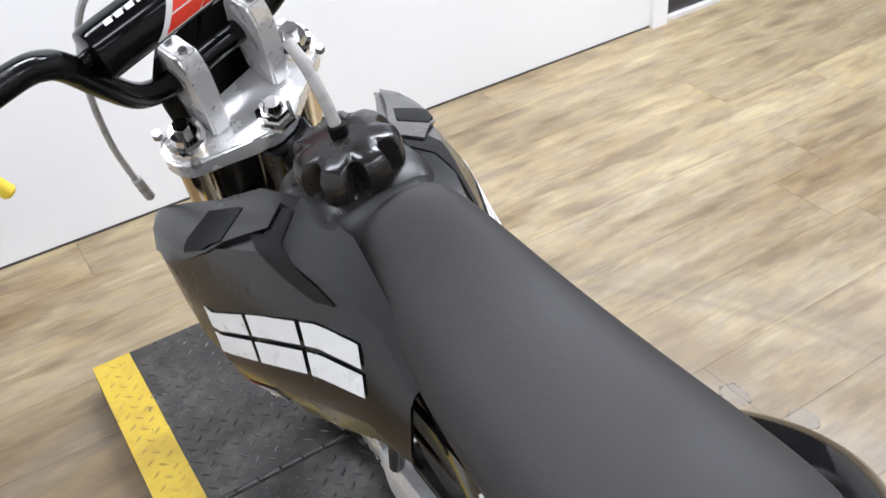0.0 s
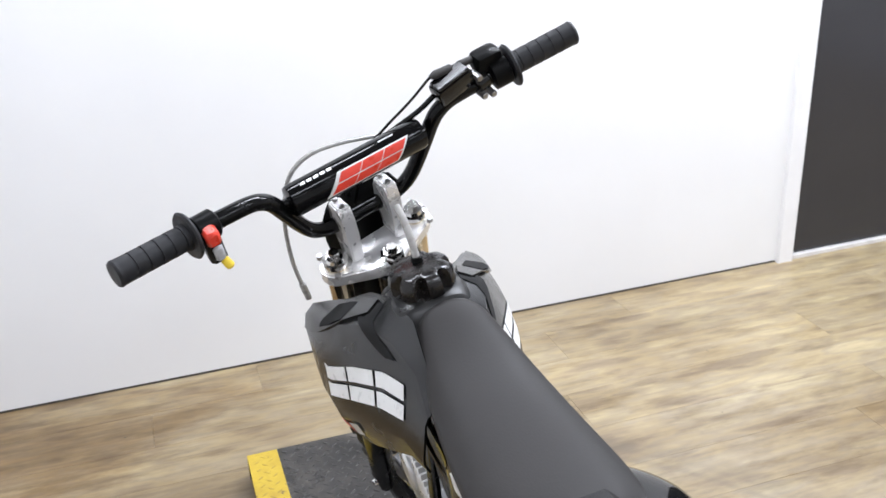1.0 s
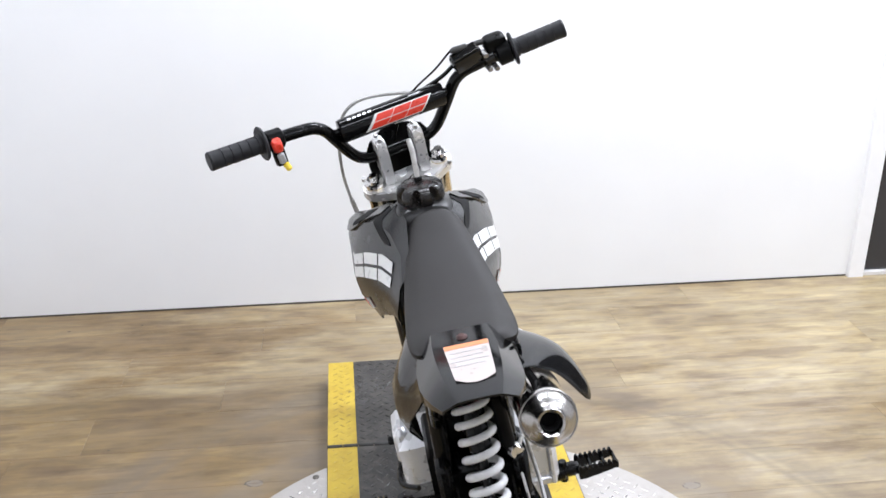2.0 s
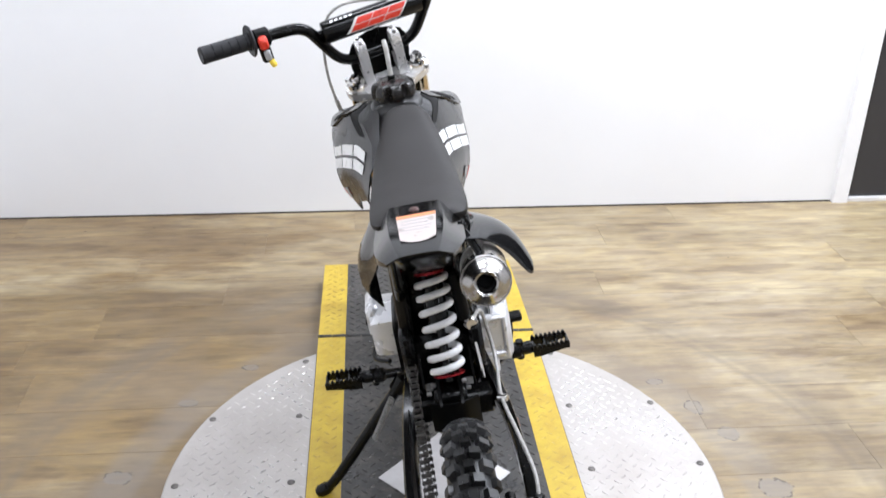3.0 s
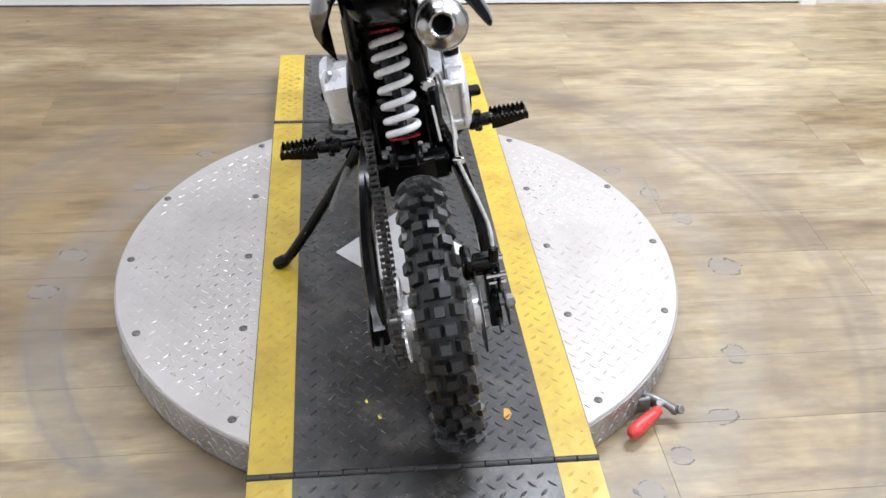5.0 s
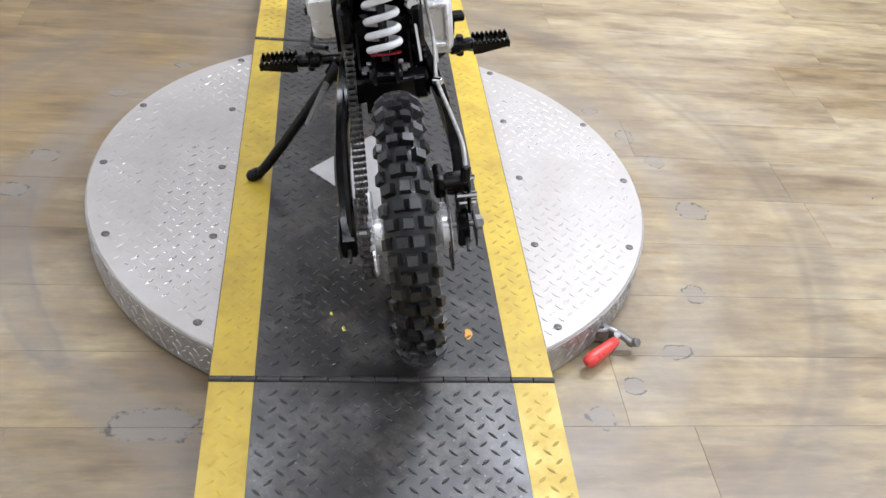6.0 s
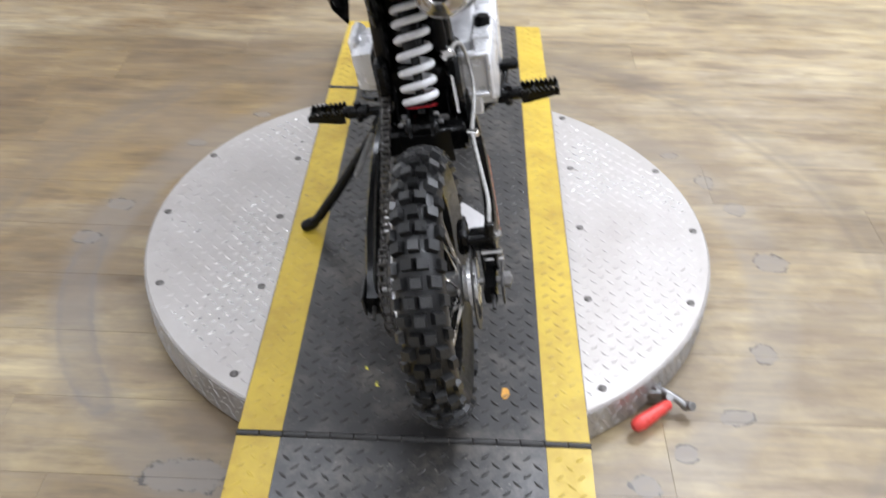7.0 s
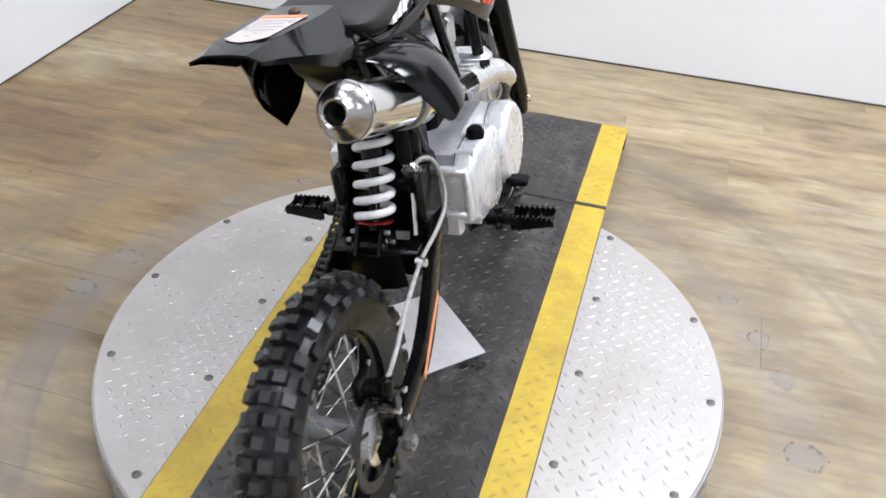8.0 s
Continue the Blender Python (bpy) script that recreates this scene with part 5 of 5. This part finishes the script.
for p in line:
    secs.append([p + Vector((0.021 * math.cos(a), 0, 0.024 * math.sin(a) - 0.004)) for a in [radians(d) for d in (-70, -35, 0, 35, 70, 100, 125)]])
grid_sheet(bm, secs, 0.0015)
part("heat_shield", bm, M_CAST, header, "silver heat shield")
# slots as small black blocks, their inner shade put in as colour
for k in range(3):
    y = 0.058 + 0.016 * k
    bm = bmesh.new()
    box(bm, (0.128, y, 0.562 - 0.006 * k), (0.136, y + 0.004, 0.578 - 0.006 * k), 0.001)
    part("shield_slot", bm, M_BORE, header)

# ---------------------------------------------------------------- seat, tank and bodywork
def seat_section(y, half, top, low, crown=0.012):
    pts = []
    for u in (-1.0, -0.98, -0.9, -0.72, -0.4, 0, 0.4, 0.72, 0.9, 0.98, 1.0):
        a = abs(u)
        if a >= 0.98:
            z = low if a == 1.0 else low + (top - low) * 0.55
            x = half * (0.98 if a == 0.98 else 0.90)
        else:
            z = top - crown * a ** 2 - (0.010 if a == 0.9 else 0.0)
            x = half * a * (1.06 if a == 0.9 else 1.0)
        pts.append((math.copysign(x, u) if u else 0, y, z))
    return pts


SEAT = [(0.080, 0.040, 0.850, 0.816), (0.060, 0.048, 0.843, 0.795), (0.028, 0.059, 0.824, 0.767), (-0.02, 0.069, 0.803, 0.743), (-0.08, 0.077, 0.790, 0.726),
        (-0.14, 0.082, 0.785, 0.716), (-0.20, 0.085, 0.785, 0.716), (-0.245, 0.083, 0.787, 0.728), (-0.272, 0.076, 0.785, 0.752), (-0.284, 0.060, 0.782, 0.766)]
bm = bmesh.new()
loft(bm, [seat_section(*s) for s in SEAT])
seat = part("seat", bm, M_SEAT, bike, "grey-black grained vinyl seat", pose(0.005, 0, 0))
sub = seat.modifiers.new("round", "SUBSURF")
sub.levels = sub.render_levels = 2
# piping along the lower edge
for s in (-1, 1):
    bm = bmesh.new()
    tube(bm, [(0.005 + s * (half * 0.915 + 0.0005), y, low + 0.003) for y, half, top, low in SEAT[1:-1]], 0.0026, 8)
    part("seat_edge", bm, M_MATTE, seat)
# white bars on both flanks of the seat
for s in (-1, 1):
    for k in range(3):
        bm = bmesh.new()
        y0 = -0.118 - 0.022 * k
        prism(bm, [(y0, 0.730), (y0 - 0.018, 0.732), (y0 - 0.013, 0.752), (y0 + 0.005, 0.750)], 0.005 + s * 0.0705, 0.005 + s * 0.0785, "yz")
        part("flank_mark", bm, M_DECAL, seat, "white block mark", smooth=False)

# tank top and filler
bm = bmesh.new()
secs = []
for y, half, top, low in ((0.040, 0.045, 0.826, 0.76), (0.055, 0.049, 0.848, 0.75), (0.085, 0.055, 0.853, 0.74), (0.125, 0.055, 0.850, 0.73), (0.16, 0.050, 0.838, 0.72), (0.185, 0.040, 0.812, 0.72)):
    secs.append([(half * 1.05, y, low), (half * 1.05, y, top - 0.035), (half * 0.96, y, top - 0.012), (half * 0.70, y, top - 0.002), (0, y, top),
                 (-half * 0.70, y, top - 0.002), (-half * 0.96, y, top - 0.012), (-half * 1.05, y, top - 0.035), (-half * 1.05, y, low)])
loft(bm, secs)
tank = part("fuel_tank", bm, M_TANK, bike, "dark plastic fuel tank", FWD)
sub = tank.modifiers.new("round", "SUBSURF")
sub.levels = sub.render_levels = 2
CAP = FWD @ Matrix.Translation((0.0, 0.098, 0.848)) @ Matrix.Rotation(radians(4), 4, "X")
bm = bmesh.new()
rings = []
n = 84
for z, r, depth in ((0, 0.040, 0.0), (0.003, 0.0425, 0.011), (0.012, 0.0428, 0.0145), (0.020, 0.0420, 0.0140), (0.0255, 0.0392, 0.0110), (0.0282, 0.0355, 0.0060), (0.0298, 0.0300, 0.0012), (0.0312, 0.0200, 0), (0.0318, 0.010, 0), (0.0320, 0.002, 0)):
    ring = []
    for i in range(n):
        a = 2 * math.pi * i / n
        w = max(0.0, math.cos(7 * a + 0.4)) ** 1.2
        rr = r - depth * w
        ring.append(bm.verts.new((rr * math.cos(a), rr * math.sin(a), z)))
    rings.append(ring)
for p, q in zip(rings, rings[1:]):
    for i in range(n):
        bm.faces.new((p[i], p[(i + 1) % n], q[(i + 1) % n], q[i]))
bm.faces.new(rings[-1])
cap = part("filler_cap", bm, M_CAP, bike, "lobed black filler cap", CAP)
bm = bmesh.new()
tube(bm, spline([(0, 0.098, 0.878), (0.0, 0.104, 0.904), (0.0, 0.118, 0.930), (-0.002, 0.134, 0.946)], 5), 0.0048, 10)
part("breather_hose", bm, M_HOSE, cap, "clear breather hose", FWD)
bm = bmesh.new()
rod(bm, (0, 0.098, 0.880), (0, 0.099, 0.888), 0.0075, 10, 0.001)
part("breather_seat", bm, M_MATTE, cap, xf=FWD)

SHROUD = [(-0.055, ((0.054, 0.770), (0.062, 0.764), (0.067, 0.756), (0.078, 0.716), (0.080, 0.704), (0.076, 0.690))),
          (-0.01, ((0.040, 0.800), (0.055, 0.794), (0.062, 0.786), (0.086, 0.732), (0.089, 0.715), (0.085, 0.688))),
          (0.04, ((0.034, 0.836), (0.066, 0.818), (0.080, 0.790), (0.103, 0.726), (0.106, 0.704), (0.100, 0.668))),
          (0.10, ((0.044, 0.846), (0.090, 0.822), (0.110, 0.776), (0.127, 0.710), (0.126, 0.688), (0.112, 0.640))),
          (0.16, ((0.058, 0.830), (0.114, 0.802), (0.136, 0.752), (0.146, 0.690), (0.142, 0.662), (0.116, 0.606))),
          (0.21, ((0.084, 0.806), (0.130, 0.786), (0.145, 0.748), (0.150, 0.686), (0.143, 0.645), (0.116, 0.577))),
          (0.255, ((0.106, 0.790), (0.136, 0.776), (0.147, 0.750), (0.149, 0.692), (0.142, 0.650), (0.120, 0.590))),
          (0.288, ((0.121, 0.776), (0.138, 0.766), (0.146, 0.746), (0.147, 0.708), (0.142, 0.682), (0.128, 0.640))),
          (0.308, ((0.128, 0.764), (0.134, 0.759), (0.139, 0.748), (0.139, 0.736), (0.137, 0.728), (0.133, 0.714)))]


def shroud_at(y, v):
    """Place on the right shroud's skin at y; v runs 0 to 5 down the section."""
    for (y0, a), (y1, b) in zip(SHROUD, SHROUD[1:]):
        if y0 <= y <= y1:
            break
    t = (y - y0) / (y1 - y0)
    i = min(4, int(v))
    f = v - i
    p = [(a[k][0] + (b[k][0] - a[k][0]) * t, a[k][1] + (b[k][1] - a[k][1]) * t) for k in (i, i + 1)]
    return Vector((p[0][0] + (p[1][0] - p[0][0]) * f, y, p[0][1] + (p[1][1] - p[0][1]) * f))


def flank(s, x):
    """The right shroud sits a little closer in than the left."""
    return 0.885 * x if s > 0 else -1.01 * x


def shroud_patch(name, s, y0, y1, v0, v1, material, parent, lift=0.0016, slant=0.0, label=""):
    bm = bmesh.new()
    rows = []
    nu = 14 if y1 - y0 > 0.1 else 4
    for j in range(5):
        v = v0 + (v1 - v0) * j / 4
        row = []
        for i in range(nu + 1):
            y = y0 + (y1 - y0) * i / nu + slant * (j / 4)
            p = shroud_at(y, v)
            q, r = shroud_at(y + 0.004, v), shroud_at(y, v + 0.04)
            n = (q - p).cross(r - p).normalized()
            n = n if n.x > 0 else -n
            p = p + n * lift
            row.append((flank(s, p.x), p.y, p.z))
        rows.append(row)
    grid_sheet(bm, rows, 0.0004)
    return part(name, bm, material, parent, label, FWD)


def shroud_quad(name, s, corners, material, parent, lift, thick, label=""):
    """A sheet on the shroud's skin between four corners (y, v)."""
    bm = bmesh.new()
    rows = []
    for j in range(9):
        row = []
        for i in range(9):
            t, u = i / 8, j / 8
            y, v = [(a * (1 - t) + b * t) * (1 - u) + (d * (1 - t) + c * t) * u for a, b, c, d in zip(*corners)]
            p = shroud_at(y, v)
            n = (shroud_at(y + 0.004, v) - p).cross(shroud_at(y, v + 0.04) - p).normalized()
            p = p + (n if n.x > 0 else -n) * lift
            row.append((flank(s, p.x), p.y, p.z))
        rows.append(row)
    grid_sheet(bm, rows, thick)
    return part(name, bm, material, parent, label, FWD)


def shroud_block(s, y0, y1, v0, v1, parent):
    """One white split block of the emblem, laid on the shroud's skin."""
    bm = bmesh.new()
    for a0, a1, b0, b1 in slotted(y0, y1, v0, v1, 0.06):
        rows = []
        for j in range(3):
            v = b0 + (b1 - b0) * j / 2
            row = []
            for i in range(5):
                y = a0 + (a1 - a0) * i / 4 - 0.012 * (v - v0) / (v1 - v0)
                p = shroud_at(y, v)
                n = (shroud_at(y + 0.004, v) - p).cross(shroud_at(y, v + 0.04) - p).normalized()
                p = p + (n if n.x > 0 else -n) * 0.0018
                row.append((flank(s, p.x), p.y, p.z))
            rows.append(row)
        loft(bm, rows, closed=False, caps=False)
    bmesh.ops.recalc_face_normals(bm, faces=bm.faces)
    bmesh.ops.solidify(bm, geom=list(bm.faces), thickness=0.0004)
    return part("emblem_block", bm, M_DECAL, parent, xf=FWD)


for s in (-1, 1):
    bm = bmesh.new()
    grid_sheet(bm, [[(flank(s, x), y, z) for x, z in sec] for y, sec in SHROUD], 0.003)
    side = part("tank_shroud", bm, M_SHROUD, bike, "glossy black tank shroud", FWD, sharp=17)
    # emblem of white block shapes
    for y0, y1 in ((0.1200, 0.174), (0.0620, 0.1150), (0.002, 0.0570)):
        shroud_block(s, y0, y1, 2.12, 2.84, side)
    shroud_patch("red_sticker", s, 0.150, 0.210, 4.15, 4.55, M_REDDECAL, side, slant=0.006, label="red sticker")
    shroud_patch("grey_sticker", s, 0.112, 0.144, 4.15, 4.60, M_GREYDECAL, side, slant=0.006)
    # raised facet of the upper face, its vent, and the dark step that runs down behind it
    facet = shroud_quad("upper_facet", s, ((0.284, 0.25), (0.112, 0.18), (0.104, 0.62), (0.262, 1.75)), M_SHROUD, side, 0.0046, 0.0042, "raised satin facet")
    # vent and step are flat black sheets, the recess shade painted in
    shroud_quad("vent", s, ((0.200, 0.36), (0.154, 0.36), (0.148, 0.92), (0.196, 1.12)), M_BORE, facet, 0.0052, 0.0004, "flat black sheet for the shaded vent recess")
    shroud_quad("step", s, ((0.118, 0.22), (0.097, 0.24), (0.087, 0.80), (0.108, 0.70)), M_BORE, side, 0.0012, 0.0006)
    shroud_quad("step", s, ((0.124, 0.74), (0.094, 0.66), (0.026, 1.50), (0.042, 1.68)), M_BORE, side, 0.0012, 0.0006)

# tail
TAIL = [(-0.262, 0.064, 0.786, 0.745), (-0.30, 0.069, 0.790, 0.735), (-0.35, 0.068, 0.797, 0.742), (-0.40, 0.063, 0.803, 0.766), (-0.445, 0.055, 0.807, 0.786), (-0.478, 0.044, 0.807, 0.798)]
bm = bmesh.new()
secs = []
for y, half, top, low in TAIL:
    secs.append([(half, y, low), (half * 0.99, y, low + (top - low) * 0.30), (half * 0.60, y, top), (half * 0.3, y, top + 0.001), (-half * 0.3, y, top + 0.001),
                 (-half * 0.60, y, top), (-half * 0.99, y, low + (top - low) * 0.30), (-half, y, low)])
grid_sheet(bm, secs, -0.003)
tail = part("rear_fender", bm, M_PLASTIC, bike, "short black rear fender", sharp=14)
bm = bmesh.new()
rows = []
for j in range(6):
    y = -0.322 - 0.122 * j / 5
    z = 0.7930 + (0.8065 - 0.7930) * j / 5
    w = 0.0305 - 0.0055 * j / 5
    rows.append([(w * u + 0.002, y + (0.012 * (abs(u) ** 2) if j == 5 else 0), z + 0.0058) for u in (-1, -0.5, 0, 0.5, 1)])
grid_sheet(bm, rows, 0.0006)
tag = part("warning_label", bm, M_LABEL, tail, "white label with orange head")
bm = bmesh.new()
rows = [[(u * 0.0298 + 0.002, y, z) for u in (-1, 0, 1)] for y, z in ((-0.323, 0.7995), (-0.336, 0.8010))]
grid_sheet(bm, rows, 0.0006)
part("label_head", bm, M_ORANGE, tag)
for k in range(4):
    bm = bmesh.new()
    y = -0.350 - 0.014 * k
    z = 0.7930 + 0.0125 * (abs(y) - 0.322) / 0.112 + 0.0061
    box(bm, (-0.023, y - 0.0008, z), (0.026 - 0.006 * (k % 2), y + 0.0008, z + 0.0003))
    part("label_line", bm, M_GREYDECAL, tag, smooth=False)
bm = bmesh.new()
lathe(bm, (0.0, -0.296, 0.791), (0.0, -0.296, 0.798), [(0, 0.008), (0.6, 0.008), (1, 0.005)], 12)
part("fender_bolt", bm, M_DULLRED, tail)
# box of the air filter under the tail
bm = bmesh.new()
secs = []
for z, hw, y0, y1 in ((0.765, 0.055, -0.29, -0.15), (0.70, 0.054, -0.265, -0.13), (0.655, 0.048, -0.225, -0.11), (0.622, 0.040, -0.175, -0.10)):
    secs.append([(-hw, y1, z), (-hw, y0 + 0.018, z), (-hw * 0.7, y0, z), (hw * 0.7, y0, z), (hw, y0 + 0.018, z), (hw, y1, z)])
loft(bm, secs)
part("under_tray", bm, M_FRAME, bike, "smooth black tray under the seat")

bm = bmesh.new()
box(bm, (-0.052, -0.105, 0.545), (0.052, 0.030, 0.690), 0.018, seg=2)
tube(bm, spline([(0, 0.02, 0.60), (0, 0.07, 0.585), (0, 0.125, 0.570)], 5), 0.028, 16)
part("air_box", bm, M_MATTE, bike, "black air filter box with rubber boot")
# left side panel
LOW = [(-0.342, 0.740), (-0.318, 0.712), (-0.285, 0.672), (-0.262, 0.640), (-0.238, 0.602), (-0.215, 0.604), (-0.180, 0.608), (-0.140, 0.628), (-0.105, 0.644), (-0.060, 0.640), (-0.025, 0.642), (0.0, 0.665)]
bm = bmesh.new()
secs = []
for y, low in LOW:
    top = 0.744
    row = []
    for j in range(7):
        t = j / 6
        z = top + (low - top) * t
        out = -0.068 - 0.046 * math.sin(math.pi * min(1, 0.62 * (top - z) / 0.10)) * min(1.0, max(0.15, (y + 0.36) / 0.13)) * min(1.0, max(0.02, (-0.075 - y) / 0.09))
        row.append((out, y, z))
    secs.append(row)
grid_sheet(bm, secs, 0.003)
part("side_panel", bm, M_PLASTIC, bike, "pointed black side panel")
# right side panel arching over the silencer
bm = bmesh.new()
rows = [[(0.062, -0.075, 0.684), (0.088, -0.085, 0.682), (0.118, -0.092, 0.658), (0.136, -0.100, 0.618)],
        [(0.062, -0.135, 0.702), (0.098, -0.138, 0.703), (0.142, -0.142, 0.680), (0.166, -0.148, 0.622)],
        [(0.062, -0.195, 0.716), (0.104, -0.196, 0.720), (0.156, -0.194, 0.698), (0.183, -0.194, 0.622)],
        [(0.062, -0.258, 0.728), (0.098, -0.258, 0.732), (0.146, -0.244, 0.708), (0.183, -0.228, 0.622)],
        [(0.060, -0.312, 0.738), (0.086, -0.308, 0.734), (0.128, -0.282, 0.702), (0.176, -0.254, 0.604)]]
grid_sheet(bm, rows, 0.003)
panel = part("side_panel", bm, M_PLASTIC, bike, "black side panel arched over the silencer")
sub = panel.modifiers.new("round", "SUBSURF")
sub.levels = sub.render_levels = 2

# ---------------------------------------------------------------- foot pegs, stand, pedals
for s in (-1, 1):
    bm = bmesh.new()
    rod(bm, (s * 0.085, -0.004, 0.318), (s * 0.135, -0.004, 0.318), 0.010, 14, 0.001)
    lathe(bm, (s * 0.128, -0.004, 0.318), (s * 0.182, -0.004, 0.322), [(0, 0.010), (0.1, 0.016), (0.45, 0.017), (0.5, 0.013), (0.8, 0.014), (1, 0.011)], 14)
    rod(bm, (s * 0.152, -0.004, 0.298), (s * 0.152, -0.004, 0.342), 0.008, 10, 0.001)
    peg = part("peg_mount", bm, M_FRAME, bike, "black peg mount", pose(0, 0, -0.007))
    bm = bmesh.new()
    for dy in (-0.018, 0.018):
        k = 0.004 if dy > 0 else 0.0
        prism(bm, [(s * x, z) for x, z in ((0.178, 0.308), (0.192, 0.308), (0.246, 0.318), (0.253 - k, 0.324), (0.253 - k, 0.330), (0.178, 0.330))], dy - 0.0075, dy - 0.0005, "xz")
        for k in range(8):
            x = s * (0.182 + 0.0092 * k)
            prism(bm, [(x - 0.0042, 0.329), (x + 0.0042, 0.329), (x + 0.002, 0.3355), (x - 0.002, 0.3355)], dy - 0.004 - 0.0035, dy - 0.004 + 0.0035, "xz")
    for x in (0.180, 0.204, 0.228, 0.250):
        box(bm, (s * x - 0.003, -0.025, 0.316), (s * x + 0.003, 0.017, 0.328), 0.0015)
    part("foot_peg", bm, M_FRAME, peg, "black toothed foot peg", pose(0, 0, -0.007))

bm = bmesh.new()
FOOT = Vector((-0.305, -0.030, 0.066))
line = spline([(-0.098, -0.035, 0.302), (-0.130, -0.036, 0.268), (-0.215, -0.036, 0.166), (-0.280, -0.034, 0.090), FOOT], 5)
tube(bm, line, [0.0125 - 0.002 * i / len(line) for i in range(len(line))], 12)
rod(bm, (-0.088, -0.035, 0.318), (-0.112, -0.035, 0.288), 0.018, 12, 0.003)
lathe(bm, FOOT + Vector((0.012, 0.0, 0.006)), FOOT + Vector((-0.022, -0.002, -0.006)), [(0, 0.010), (0.3, 0.014), (0.8, 0.014), (1, 0.009)], 12)
stand = part("side_stand", bm, M_FRAME, bike, "black side stand folded out")
bm = bmesh.new()
pts = []
a0, b0 = Vector((-0.122, -0.060, 0.290)), Vector((-0.176, -0.060, 0.196))
tm2, ln2 = axis_frame(a0, b0)
for i in range(121):
    t = i / 120
    pts.append(tm2 @ Vector((0.0058 * math.cos(2 * math.pi * 20 * t), 0.0058 * math.sin(2 * math.pi * 20 * t), ln2 * t)))
tube(bm, pts, 0.0014, 5)
rod(bm, b0, (-0.180, -0.040, 0.190), 0.003, 6)
part("stand_spring", bm, M_STEEL, stand, "steel return spring")
bm = bmesh.new()
tube(bm, spline([(0.100, -0.010, 0.290), (0.128, 0.04, 0.284), (0.142, 0.09, 0.288), (0.148, 0.128, 0.300)], 6), 0.0065, 10)
pedal = part("brake_pedal", bm, M_FRAME, bike, "black rear brake pedal")
bm = bmesh.new()
box(bm, (0.134, 0.120, 0.300), (0.176, 0.150, 0.316), 0.004)
part("pedal_pad", bm, M_MATTE, pedal, "black pedal pad")
bm = bmesh.new()
tube(bm, spline([(-0.118, 0.03, 0.318), (-0.150, 0.07, 0.308), (-0.146, 0.13, 0.318), (-0.140, 0.185, 0.328)], 6), 0.0055, 10)
shifter = part("gear_lever", bm, M_FRAME, bike, "black gear lever")
bm = bmesh.new()
rod(bm, (-0.128, 0.188, 0.328), (-0.166, 0.188, 0.328), 0.009, 12, 0.002)
part("lever_rubber", bm, M_MATTE, shifter)

# ---------------------------------------------------------------- floor boards
PLANK_L, PLANK_W = 1.22, 0.178
bm = bmesh.new()
box(bm, (0.0002, 0.0002, -0.0034), (PLANK_L - 0.0002, PLANK_W - 0.0002, 0), 0.0004)
plank_mesh = None
row = 0
y = SOUTH
rng = random.Random(4)
while y < WALL_Y:
    x = WALL_X - rng.uniform(0.05, PLANK_L - 0.1)
    while x < EAST:
        if plank_mesh is None:
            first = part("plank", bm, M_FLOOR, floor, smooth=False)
            plank_mesh = first.data
            ob = first
        else:
            ob = new("plank", plank_mesh)
            ob.parent = floor
        start, stop = max(x, WALL_X), min(x + PLANK_L, EAST)
        ob.location = (start, y, 0)
        ob.scale = ((stop - start) / PLANK_L, (min(y + PLANK_W, WALL_Y + 0.05) - y) / PLANK_W, 1)
        x += PLANK_L
    y += PLANK_W
    row += 1

# dark specks on the boards
M_CHIP = worn("dark_chip", (0.085, 0.074, 0.064), 0.7)
for x, y, r in ((-1.190, 1.536, 0.006), (-0.949, 1.556, 0.006), (-0.60, 1.40, 0.004), (0.30, 1.52, 0.004), (1.1, 1.2, 0.004), (0.95, 0.9, 0.003), (-0.9, 0.8, 0.004), (-1.2, 0.4, 0.005), (1.3, 0.1, 0.004)):
    bm = bmesh.new()
    prism(bm, [(x + r * rng.uniform(0.5, 1) * math.cos(a), y + 0.7 * r * rng.uniform(0.5, 1) * math.sin(a)) for a in [2 * math.pi * i / 7 for i in range(7)]], -0.001, 0.0005, "xy")
    part("floor_speck", bm, M_CHIP, floor, smooth=False)
